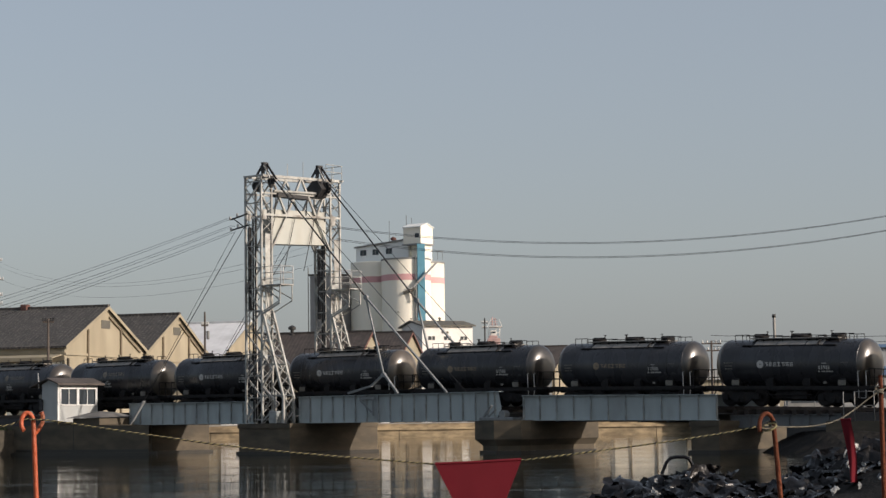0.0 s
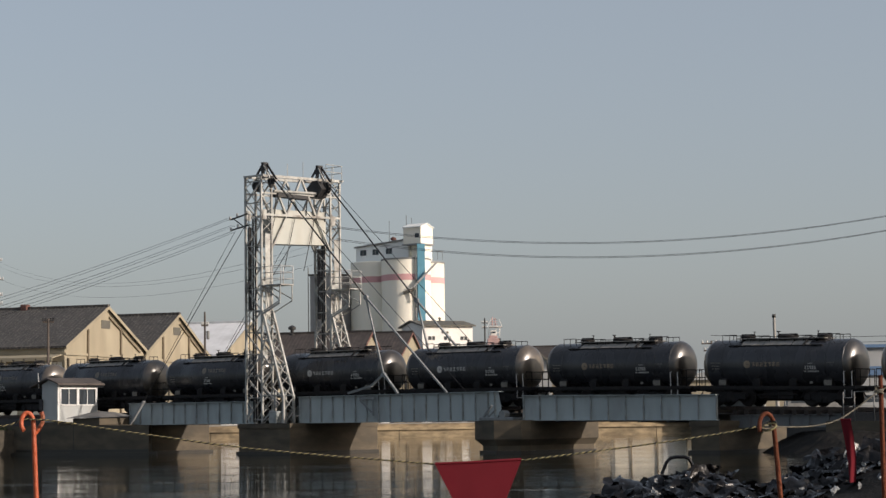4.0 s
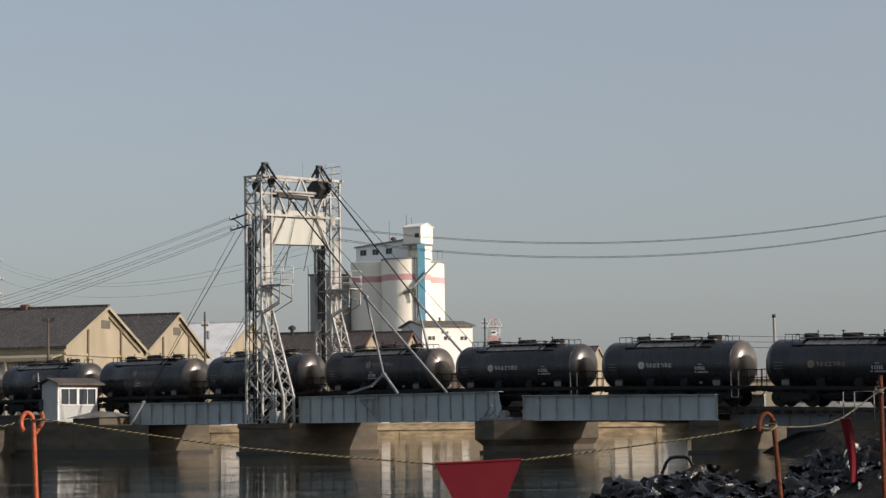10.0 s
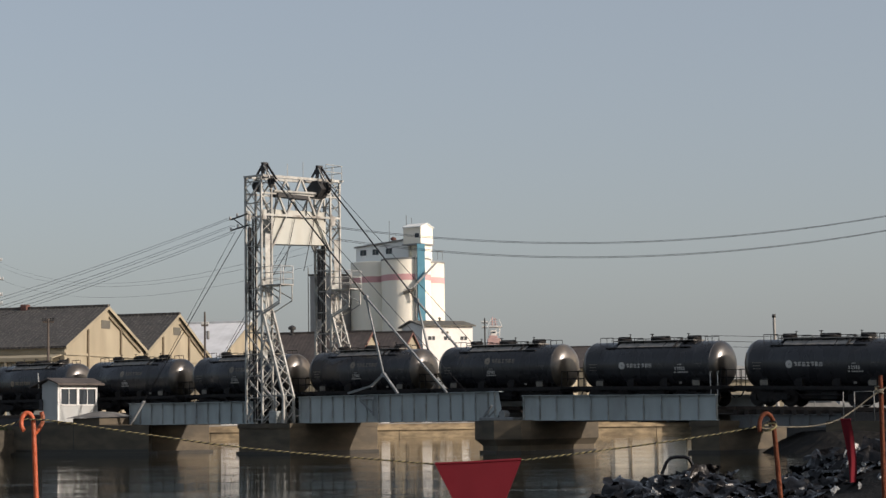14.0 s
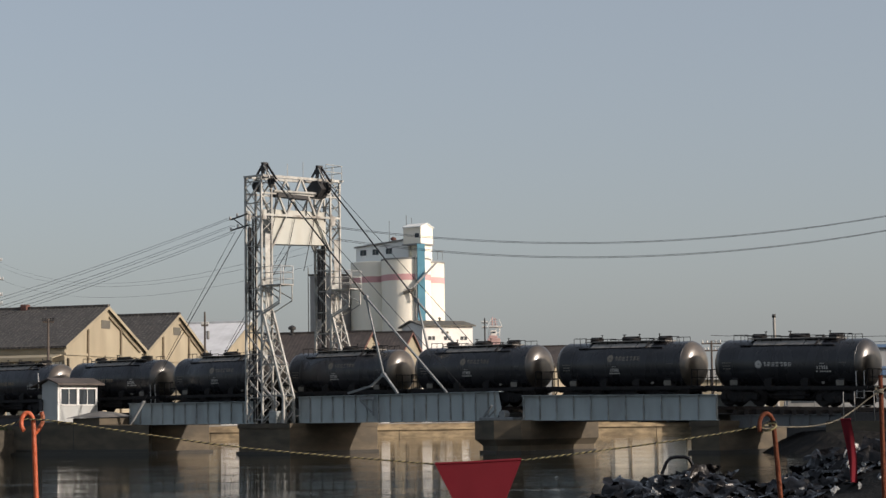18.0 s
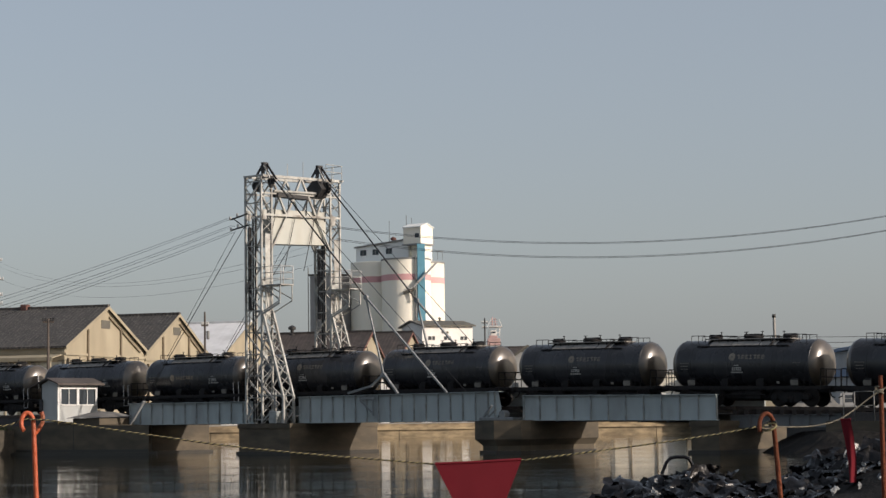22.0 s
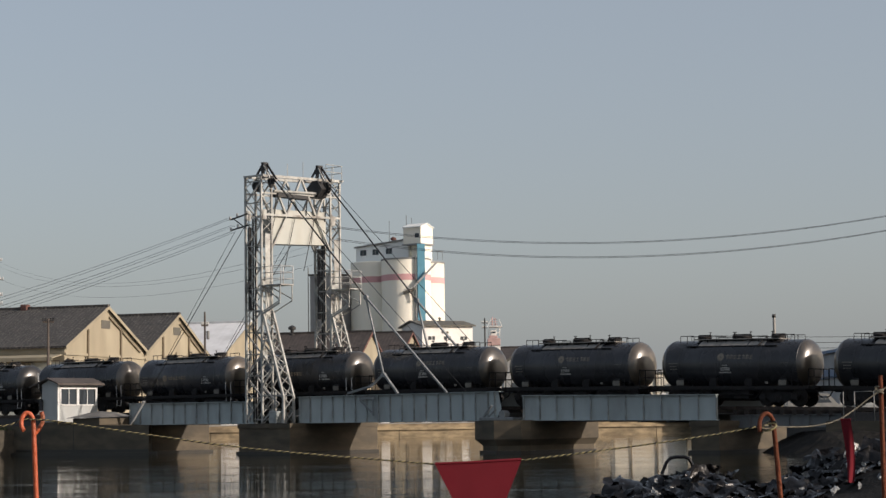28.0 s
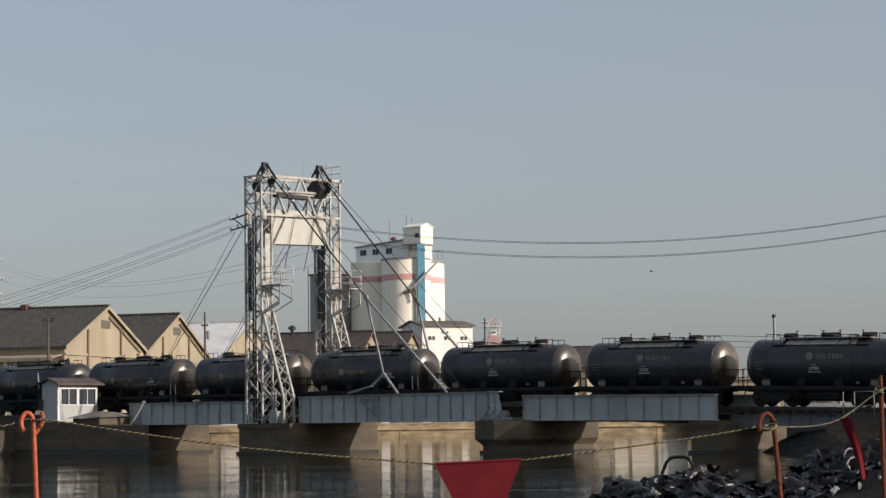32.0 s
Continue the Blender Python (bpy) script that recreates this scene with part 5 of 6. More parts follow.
for x in (1.2, 3.6):
    part("window", Shape().box(x - 0.3, x + 0.5, -0.05, 0.02, 3.2, 4.6), PANE, hall)
cream = thing("cream_shed", "tall cream plastered shed standing on the quay", "shed", Matrix.Translation((18.7, 226, BASE)))
part("wall", Shape().box(0, 8.1, 0, 7, 0, 5.3), CREAM_WALL, cream)
part("roof", Shape().box(-0.2, 8.3, -0.3, 7.2, 5.3, 5.5), GREY_WALL, cream)
for x in (1.7, 4.6):
    part("pilaster", Shape().box(x, x + 0.18, -0.12, -0.002, 0, 5.2), WALL_TRIM, cream)
part("door", Shape().box(5.3, 6.6, -0.06, -0.002, 0, 3.0), WHITE_PAINT, cream)
stack = thing("pallet_stack", "dark stack of pallets on the quay edge", "pallets", Matrix.Translation((16.6, 225.5, BASE)))
for i in range(6):
    part("pallet", Shape().box(0, 1.7, 0, 1.4, 0.42 * i, 0.42 * i + 0.34), SLEEPER, stack)


# ================= operator's cabin =================
cabin = thing("operator_cabin", "white painted bridge operator's cabin with a dark sheet roof", "cabin", on_bridge(-25.55, -3.6, 1.72))
# x along the track, y across it; the windows look along the track to the lifting span
X0, X1, Y0, Y1, Z0, ZE = -0.68, 0.68, -1.5, 1.5, 0.22, 2.42
part("plinth", Shape().soft_box(X0 - 0.1, X1 + 0.1, Y0 - 0.1, Y1 + 0.1, -0.02, Z0, 0.02), CONCRETE, cabin)
for y in (Y0, Y1):
    part("gable_wall", Shape().prism([(X0, Z0), (X1, Z0), (X1, ZE), (0, ZE + 0.3), (X0, ZE)], y - 0.04, y + 0.04), CABIN, cabin)
part("back_wall", Shape().box(X0, X0 + 0.08, Y0 + 0.042, Y1 - 0.042, Z0, ZE), CABIN, cabin)
# window wall with two real openings
lo, hi = Z0 + 1.02, Z0 + 1.92
part("window_wall", Shape().box(X1 - 0.08, X1, Y0 + 0.042, Y1 - 0.042, Z0, lo).box(X1 - 0.08, X1, Y0 + 0.042, Y1 - 0.042, hi, ZE)
     .box(X1 - 0.08, X1, Y0 + 0.042, Y0 + 0.2, lo, hi).box(X1 - 0.08, X1, -0.06, 0.06, lo, hi).box(X1 - 0.08, X1, Y1 - 0.12, Y1 - 0.042, lo, hi), CABIN, cabin)
part("floor", Shape().box(X0 + 0.09, X1 - 0.09, Y0 + 0.05, Y1 - 0.05, Z0, Z0 + 0.04), SLEEPER, cabin)
part("desk", Shape().box(X1 - 0.5, X1 - 0.1, Y0 + 0.1, Y1 - 0.1, Z0 + 0.8, Z0 + 0.86), SLEEPER, cabin)
for sx in (-1, 1):
    xe = X1 + 0.3 if sx > 0 else X0 - 0.85
    zd = 0.0 if sx > 0 else -0.16
    part("roof_slope", Shape().hexa([(0, Y0 - 0.28, ZE + 0.31), (xe, Y0 - 0.28, ZE - 0.02 + zd), (xe, Y1 + 0.3, ZE - 0.02 + zd), (0, Y1 + 0.3, ZE + 0.31),
                                     (0, Y0 - 0.28, ZE + 0.39), (xe, Y0 - 0.28, ZE + 0.06 + zd), (xe, Y1 + 0.3, ZE + 0.06 + zd), (0, Y1 + 0.3, ZE + 0.39)]), CABIN_ROOF, cabin, "weathered dark sheet roof")
part("eaves_trim", Shape().box(X1 + 0.3, X1 + 0.33, Y0 - 0.28, Y1 + 0.3, ZE - 0.06, ZE + 0.05), CABIN_ROOF, cabin)
for y0, y1 in ((Y0 + 0.2, -0.06), (0.06, Y1 - 0.12)):
    wd = part("window", Shape().box(X1 - 0.05, X1 - 0.042, y0, y1, lo, hi), PANE, cabin)
    ym = (y0 + y1) / 2
    for a, b, c, d in ((y0 - 0.05, y1 + 0.05, lo - 0.06, lo), (y0 - 0.05, y1 + 0.05, hi, hi + 0.08), (y0 - 0.05, y0 + 0.03, lo, hi), (y1 - 0.03, y1 + 0.05, lo, hi), (ym - 0.018, ym + 0.018, lo, hi)):
        part("window_frame", Shape().box(X1 + 0.002, X1 + 0.04, a, b, c + 0.002, d - 0.002), FRAME_WHITE, wd)
part("corner_post", Shape().box(X1 + 0.002, X1 + 0.03, Y0 - 0.02, Y0 + 0.1, Z0, ZE - 0.03), FRAME_WHITE, cabin)
part("meter_box", Shape().soft_box(X0 - 0.14, X0 + 0.12, Y0 - 0.16, Y0 - 0.045, 0.9, 1.55), TOWER_DARK, cabin)
part("lean_pole", Shape().tube((X0 - 0.1, Y0 - 0.2, 2.2), (X0 - 0.3, Y0 - 0.1, 3.1), 0.03, seg=6), HANDLE, cabin)
cover = thing("covered_pit", "low concrete pit with a weathered grey sheet lid beside the cabin", "cover", on_bridge(-22.9, -3.9, 1.735))
part("kerb", Shape().soft_box(-0.95, 1.35, -0.95, 1.3, 0, 0.40, 0.02), CONCRETE, cover, "dark stained concrete kerb")
part("sheet", Shape().add([(-1.35, -1.15, 0.40), (1.5, -1.15, 0.42), (1.6, 1.5, 0.50), (-1.0, 1.5, 0.44), (-0.35, -0.2, 0.72), (0.2, 0.1, 0.80), (0.9, 0.6, 0.74), (-0.1, 0.9, 0.74)],
                          [(0, 1, 5, 4), (1, 2, 6, 5), (2, 3, 7, 6), (3, 0, 4, 7), (4, 5, 6, 7), (0, 3, 2, 1)], False), SHEET_LID, cover)


# ================= poles and wires =================
def line_pole(x, y, z0, top, label, m=WOOD_POLE, arms=(), r=0.13, lean=0.0, glaze=INSULATOR):
    p = thing("utility_pole", label, "utility pole", Matrix.Translation((x, y, z0)) @ pose(0, 0, 0, 0, lean, 0))
    h = top - z0
    part("shaft", Shape().tube((0, 0, 0), (0, 0, h), r * 1.2, r * 0.8, 10), m, p)
    for dz, w in arms:
        a = part("cross_arm", Shape().box(-w, w, -0.06, 0.06, h - dz - 0.06, h - dz + 0.06), m, p)
        for x2 in (-w * 0.9, -w * 0.45, w * 0.45, w * 0.9):
            part("insulator", Shape().lathe([(0, 0.05), (0.05, 0.1), (0.14, 0.06), (0.2, 0.1), (0.27, 0.03)], "z", (x2, 0, h - dz + 0.06), 8), glaze, a)
    return p


line_pole(-56.0, 255, 1.5, 23.2, "tall concrete line pole with white insulators behind the warehouse", CONC_POLE, ((0.5, 0.5), (2.9, 0.7), (4.9, 0.6), (6.0, 0.6)), 0.2)
line_pole(-29.4, 151, 1.5, 9.7, "dark wooden line pole with a cross arm before the warehouse", WOOD_POLE, ((0.25, 0.42),), 0.11, glaze=TOWER_DARK)
pole_b = line_pole(-20.0, 170, 1.5, 11.1, "slim pole with a transformer bracket before the warehouses", WOOD_POLE, ((1.15, 0.28),), 0.1)
part("transformer", Shape().lathe([(7.3, 0.13), (8.0, 0.13)], "z", (0.26, 0, 0), 10), GALVANISED, pole_b)
line_pole(6.6, 330, 1.5, 18.4, "dark lattice mast behind the white office", TOWER_DARK, ((0.8, 0.5), (1.6, 0.4)), 0.14)
steel_mast = line_pole(21.35, 131, 1.44, 8.25, "plain grey steel pole beyond the track", CONC_POLE, (), 0.11, lean=-0.8)
part("cap", Shape().lathe([(6.6, 0.12), (6.82, 0.12)], "z", (0, 0, 0), 8), TOWER_DARK, steel_mast)
line_pole(24.4, 186, 1.3, 8.7, "timber line pole beyond the yard", WOOD_POLE, ((0.25, 0.9), (0.9, 0.7)), 0.11)
line_pole(28.6, 210, 1.3, 8.9, "timber line pole beyond the yard", WOOD_POLE, ((0.25, 0.8),), 0.11)


def wire(a, b, sag, r, name="power_line", label="thin dark overhead power line", count=28):
    a, b = Vector(a), Vector(b)
    pts = []
    for i in range(count + 1):
        u = i / count
        p = (b - a) * u
        p.z -= sag * 4 * u * (1 - u)
        pts.append(p)
    return solid(name, Shape().path(pts, r, 4), ROPE_STEEL, label, "wire", Matrix.Translation(a), "overhead wires")


def bridge_point(s, n, z):
    return tuple((on_bridge(s, n, z)).translation)


# lines from the tower's bracket to the pole beyond the far abutment
line_pole(-45.0, 150, 1.5, 8.6, "timber line pole far along the bank", WOOD_POLE, ((0.3, 0.6), (1.0, 0.6), (1.6, 0.6)), 0.13)
for k, (ds, z, zp) in enumerate(((-1.10, 13.15, 8.15), (-0.85, 13.10, 7.95), (-1.05, 12.70, 7.50), (-0.80, 12.65, 7.30), (-1.05, 12.35, 6.95), (-0.75, 12.30, 6.75))):
    wire(bridge_point(-11.5 + ds, -3.15, z), (-45.2 + 0.4 * (k % 2), 150, zp), 0.55, 0.010)
for z, zp, sag in ((12.1, 22.6, 2.6), (11.7, 22.0, 2.4), (10.9, 20.4, 2.2)):
    wire(bridge_point(-11.6, 3.3, z), (-56.0, 255, zp), sag, 0.008)
# lines from the tower over the train to the near bank
for n, z, x2, z2, sag in ((2.9, 12.80, 33.2, 14.35, 1.95), (3.2, 12.87, 33.4, 14.43, 1.95), (2.9, 12.10, 33.2, 13.6, 2.05), (3.2, 12.17, 33.4, 13.68, 2.05)):
    wire(bridge_point(-10.3, n, z), (x2, 112.0, z2), sag, 0.012)
# far wires behind the near bank's yard
for z in (8.6, 8.1, 7.6):
    wire((24.4, 186, z + 0.6), (60, 178, z + 1.0), 0.6, 0.02)


# ================= beyond the yard on the near side =================
shed = thing("yard_shed", "low beige shed with a grey roof beyond the yard", "shed", Matrix.Translation((29, 225, 1.3)))
part("wall", Shape().box(-2.4, 9, 0, 9, 0, 4.6), WALL, shed)
part("roof", Shape().prism([(-2.8, 4.6), (9.4, 4.6), (9.4, 4.9), (3.0, 6.2), (-2.8, 4.9)], -0.4, 9.4), GREY_WALL, shed)
factory = thing("blue_roofed_factory", "long grey factory hall with a blue sheet roof", "factory", Matrix.Translation((32.2, 160, 1.436)))
part("wall", Shape().box(0, 40, 0, 22, 0, 3.4), GREY_WALL, factory)
part("roof_fascia", Shape().box(-0.2, 40.2, -0.2, 22.2, 3.4, 4.1), ROOF_BLUE, factory)
part("upper_wall", Shape().box(0.8, 40, 1, 21, 4.1, 5.6), GREY_WALL, factory)
part("roof", Shape().box(0.5, 40.3, 0.7, 21.3, 5.6, 5.85), ROOF_BLUE, factory)
for i in range(7):
    part("window", Shape().box(1.5 + 5.4 * i, 4.5 + 5.4 * i, -0.05, 0.02, 1.4, 2.6), PANE, factory)
solid("yard_wall", Shape().box(0, 54, 0, 0.3, 0, 0.45), GREY_WALL, "long pale low wall along the yard road", "wall", Matrix.Translation((20, 150, 1.436)))
fence = thing("yard_fence", "grey wire fence on steel posts along the yard", "fence", Matrix.Translation((19, 138, 1.436)))
for i in range(15):
    part("post", Shape().tube((2.0 * i, 0, 0), (2.0 * i, 0, 1.9), 0.035, seg=6), GALVANISED, fence)
for z in (0.3, 0.85, 1.4, 1.85):
    part("rail", Shape().tube((0, 0, z), (28, 0, z), 0.016, seg=4), GALVANISED, fence)
for i, (x, y, m, col) in enumerate(((26.4, 146, GALVANISED, "grey"), (30.5, 148, GREY_WALL, "grey"))):
    v = thing("parked_van", col + " van parked in the sunlit yard", "van", Matrix.Translation((x, y, 1.436)))
    part("body", Shape().prism([(-2.0, 0.35), (2.0, 0.35), (2.05, 0.95), (1.5, 1.15), (0.9, 1.85), (-1.95, 1.9), (-2.05, 0.9)], -0.8, 0.8), m, v)
    part("side_window", Shape().prism([(-1.8, 1.2), (1.1, 1.2), (0.75, 1.7), (-1.8, 1.75)], -0.815, -0.802), PANE, v)
    for wx in (-1.3, 1.3):
        for wy in (-0.72, 0.72):
            wh = part("wheel", Shape().lathe([(-0.1, 0.32), (0.1, 0.32)], "y", (wx, wy, 0.33), 14), CHASSIS, v)
            part("rim", Shape().lathe([(-0.11, 0.18), (0.11, 0.18)], "y", (wx, wy, 0.33), 10), GALVANISED, wh)

ship = thing("ship_mast", "red and white ship's deckhouse and mast behind the quay", "ship", Matrix.Translation((10.5, 430, 0.2)))
part("hull", Shape().prism([(-14, 0.4), (12, 0.4), (14, 5), (-15, 4.4)], -3, 3), SHIP_RED, ship)
part("deckhouse", Shape().soft_box(-1.4, 1.3, -2, 2, 5, 17.4, 0.05), WHITE_PAINT, ship)
part("funnel_casing", Shape().soft_box(-1.4, 1.3, -2.2, 2.2, 17.4, 18.9, 0.1).soft_box(-1.1, 0.7, -2.0, 2.0, 18.85, 19.5, 0.1), SHIP_RED, ship, "faded red funnel casing")
part("wheelhouse", Shape().soft_box(-0.75, 0.5, -1.6, 1.6, 19.5, 20.6, 0.08), WHITE_PAINT, ship)
part("deck_post", Shape().tube((1.2, -1, 19.5), (1.2, -1, 21.3), 0.08, seg=5).tube((-1.2, -1, 19.5), (-0.9, -1, 21.3), 0.08, seg=5).tube((0.3, -1, 20.6), (0.8, -1, 21.3), 0.07, seg=5).tube((0.5, -1, 20.1), (1.2, -1, 20.1), 0.06, seg=5), WHITE_PAINT, ship)
part("bridge_wing", Shape().soft_box(-1.0, 1.7, -2.4, 2.4, 21.3, 21.5, 0.05), WHITE_PAINT, ship)
part("wheelhouse_window", Shape().box(-0.6, 0.35, -1.66, -1.61, 20.0, 20.35), PANE, ship)
mast = part("mast", Shape().tube((-0.3, 0, 21.6), (-0.3, 0, 23.5), 0.13, seg=6).tube((0.4, 0, 21.6), (0.2, 0, 23.3), 0.10, seg=6), SHIP_RED, ship)
for z in (22.0, 22.5, 23.0):
    part("mast_rung", Shape().tube((-0.9 + 0.1 * (z - 22), 0, z), (0.9 - 0.2 * (z - 22), 0, z), 0.07, seg=5), SHIP_RED, mast)
part("derrick", Shape().bar((-1.5, 0, 21.2), (-0.4, 0, 23.2), 0.12).bar((1.7, 0, 21.6), (1.2, 0, 23.0), 0.1), WHITE_PAINT, ship)

# railing on the near abutment
guard = thing("abutment_railing", "short grey pipe railing on the near abutment", "railing", on_bridge(23.9, -2.45, 1.42))
for x in (0.61, 1.155, 2.1):
    part("post", Shape().tube((x, 0, 0), (x, 0, 1.28), 0.024, seg=8), GALVANISED, guard)
part("top_rail", Shape().tube((1.155, 0, 1.28), (2.1, 0, 1.28), 0.014, seg=8), GALVANISED, guard)
part("middle_rail", Shape().tube((0.61, 0, 0.66), (2.1, 0, 0.66), 0.010, seg=8), GALVANISED, guard)

# ================= near bank: ground, stakes, rope, pennants =================
def bank_z(x, y):
    side = min(1.0, max(0.0, (x - 0.5) / 1.6))
    side = side * side * (3 - 2 * side)
    z = 1.00 + 0.30 * side + 0.02 * noise.noise(Vector((x * 3, y * 3, 0)))
    edge = 10.2 + 0.6 * side
    if y > edge:
        z -= min(2.2, (y - edge) * 0.9)
    return z


g = Shape()
NX, NY = 60, 44
xs = [-14 + 30 * i / NX for i in range(NX + 1)]
ys = [-12 + 29 * j / NY for j in range(NY + 1)]
g.add([(x, y, bank_z(x, y)) for y in ys for x in xs], [(j * (NX + 1) + i, j * (NX + 1) + i + 1, (j + 1) * (NX + 1) + i + 1, (j + 1) * (NX + 1) + i) for j in range(NY) for i in range(NX)], True)
solid("near_bank", g, GRAVEL, "dark gravelly bank at the water's edge", "ground", kind="structure")


def stake(x, y, top, m, label, lean, curl, name="rope_stake", hook=True, eye=True):
    """A round iron stake whose head is bent over into an eye."""
    zb = bank_z(x, y)
    st = thing(name, label, "stake", Matrix.Translation((x, y, zb)))
    h = top - zb
    pts = [(lean * (h + 0.25), 0, -0.25), (lean * h * 0.5, 0, h * 0.5), (0, 0, h - 0.055)]
    rod = part("rod", Shape().path(pts, 0.0066, 10), m, st)
    head = []
    for i in range(17):
        a = math.pi * (1.35 if hook else 1.12) * i / 16
        head.append((-curl * (1 - math.cos(a)) * 0.5, -0.0012 * i, h - 0.055 + curl * 0.85 * math.sin(a)))
    if eye:
        part("eye", Shape().path(head, 0.0060, 10), m, st)
    else:
        part("stake_top", Shape().tube((0, 0, h - 0.056), (0, 0, h), 0.0066, 0.0058, 10), m, st)
    if hook:
        part("end_curl", Shape().path([(0.002, 0.010, h - 0.085), (0.012, 0.014, h - 0.072), (0.021, 0.016, h - 0.056), (0.022, 0.016, h - 0.040), (0.018, 0.014, h - 0.028)], 0.006, 8), m, st)
    return st


stake(-1.09, 5.4, 1.671, ORANGE, "orange painted iron stake with a hooked head", 0.035, 0.029)
stake(0.868, 5.4, 1.632, STAKE_RUST, "rusty brown iron stake with a looped head", 0.055, 0.041, hook=False)
stake(1.186, 5.55, 1.712, STAKE_RUST, "rusty orange iron stake carrying a coiled rope end", 0.0, 0.030, hook=False, eye=False)


def laid_rope(name, pts, label, striped=True):
    """A laid rope along a sagging line: strands wound round each other."""
    origin = Vector(pts[0])
    ro = thing(name, label, "rope", Matrix.Translation(origin), "barrier rope")
    # evenly spaced points on a smooth line through the given ones
    P = [Vector(p) - origin for p in pts]
    fine = []
    for i in range(len(P) - 1):
        p0, p1, p2, p3 = P[max(i - 1, 0)], P[i], P[i + 1], P[min(i + 2, len(P) - 1)]
        k = max(4, int((p2 - p1).length / 0.004))
        for j in range(k):
            t = j / k
            fine.append(0.5 * ((2 * p1) + (p2 - p0) * t + (2 * p0 - 5 * p1 + 4 * p2 - p3) * t * t + (3 * p1 - p0 - 3 * p2 + p3) * t ** 3))
    fine.append(P[-1])
    strands = ((0.0, ROPE_YELLOW, "yellow_strand"), (math.pi, ROPE_BLACK, "black_strand")) if striped else ((0.0, ROPE_PLAIN, "strand"), (math.pi, ROPE_PLAIN, "strand"))
    run = 0.0
    lay = []
    for i, p in enumerate(fine):
        if i:
            run += (p - fine[i - 1]).length
        d = (fine[min(i + 1, len(fine) - 1)] - fine[max(i - 1, 0)]).normalized()
        e1 = d.cross(Vector((0, 0, 1))).normalized()
        e2 = e1.cross(d)
        lay.append((p, e1, e2, run))
    for k, m, nm in strands:
        part(nm, Shape().path([p + (e1 * math.cos(r * 345 + k) + e2 * math.sin(r * 345 + k)) * (0.0012 if striped else 0.0010) for p, e1, e2, r in lay], 0.0017 if striped else 0.0013, 5), m, ro)
    return ro


laid_rope("barrier_rope", [(-1.4, 5.3, 1.59), (-1.17, 5.38, 1.607), (-1.08, 5.39, 1.623), (-0.8, 5.4, 1.581), (-0.5, 5.4, 1.537), (-0.02, 5.4, 1.490)], "yellow and black striped barrier rope sagging between stakes")
laid_rope("barrier_rope", [(-0.02, 5.4, 1.490), (0.09, 5.4, 1.492), (0.21, 5.4, 1.499), (0.5, 5.4, 1.531), (0.7, 5.4, 1.557), (0.84, 5.4, 1.580)], "yellow and black striped barrier rope rising to the looped stake")
laid_rope("barrier_rope", [(0.84, 5.385, 1.580), (0.9, 5.41, 1.576), (0.98, 5.45, 1.577), (1.05, 5.48, 1.591), (1.11, 5.52, 1.622), (1.165, 5.53, 1.66), (1.24, 5.55, 1.70)], "plain pale fibre rope tied to the last stake", False)
kn = thing("rope_knot", "pale rope coil knotted round the stake head", "rope knot", Matrix.Translation((1.165, 5.54, 1.662)))
part("coil", Shape().path([(0.011 * math.cos(t * 0.6) + 0.014, 0.011 * math.sin(t * 0.6), 0.004 * math.sin(t * 0.37) + 0.0004 * t) for t in range(40)], 0.0022, 6), ROPE_PLAIN, kn)
kn = thing("rope_knot", "dark rope coil wound round the looped stake head", "rope knot", Matrix.Translation((0.853, 5.39, 1.580)))
part("coil", Shape().path([(0.02 * math.cos(t * 0.6), 0.014 * math.sin(t * 0.6) - 0.006, 0.012 * math.sin(t * 0.6 + 0.5)) for t in range(17)], 0.0028, 6), ROPE_BLACK, kn)
part("coil_end", Shape().path([(0.018 * math.cos(t * 0.6 + 0.3), 0.014 * math.sin(t * 0.6) - 0.009, 0.010 * math.sin(t * 0.6 + 0.9) - 0.004) for t in range(11)], 0.0024, 6), ROPE_YELLOW, kn)


def pennant(name, label, at, width, height, curl, folds, taper=0.97, swing=0.0):
    """A red cloth triangle hung from the rope by its hem."""
    pn = thing(name, label, "pennant", at, "red pennants")
    s = Shape()
    nu, nv = 12, 10
    vs = []
    for side in (-0.0006, 0.0006):
        for j in range(nv + 1):
            v = j / nv
            for i in range(nu + 1):
                u = i / nu
                half = 1 - v * taper
                x = (0.5 + (u - 0.5) * half) * width + swing * (1 - (1 - v) ** 2)
                y = curl * math.sin(v * 2.2) * (1 + 0.4 * (u - 0.5)) + folds * math.sin(u * 7 + v * 2) * v + side
                vs.append((x, y, -v * height))
    n1 = (nu + 1) * (nv + 1)
    fs = []
    for j in range(nv):
        for i in range(nu):
            a = j * (nu + 1) + i
            fs += [(a, a + 1, a + nu + 2, a + nu + 1), (n1 + a, n1 + a + nu + 1, n1 + a + nu + 2, n1 + a + 1)]
    s.add(vs, fs, True)
    part("cloth", s, RED_CLOTH, pn)
    part("hem", Shape().path([(0, 0, 0.002), (width * 0.5, 0, 0.001), (width, 0, 0.002)], min(0.0034, width * 0.08), 8), RED_CLOTH, pn, "rolled red hem round the rope")
    return pn


pennant("pennant", "red triangular cloth pennant hung on the barrier rope", Matrix.Translation((-0.029, 5.388, 1.490)) @ pose(0, 0, 0, 0, -2.2, 0), 0.228, 0.245, 0.006, 0.002)
SIDE_PENNANT = (1.058, 5.47, 1.592)
side_pennant = pennant("pennant", "red cloth pennant seen edge-on, stirring in the breeze", Matrix.Translation(SIDE_PENNANT) @ pose(0, 0, 0, 0, 0, -34), 0.029, 0.166, 0.012, 0.006, 0.4, 0.012)

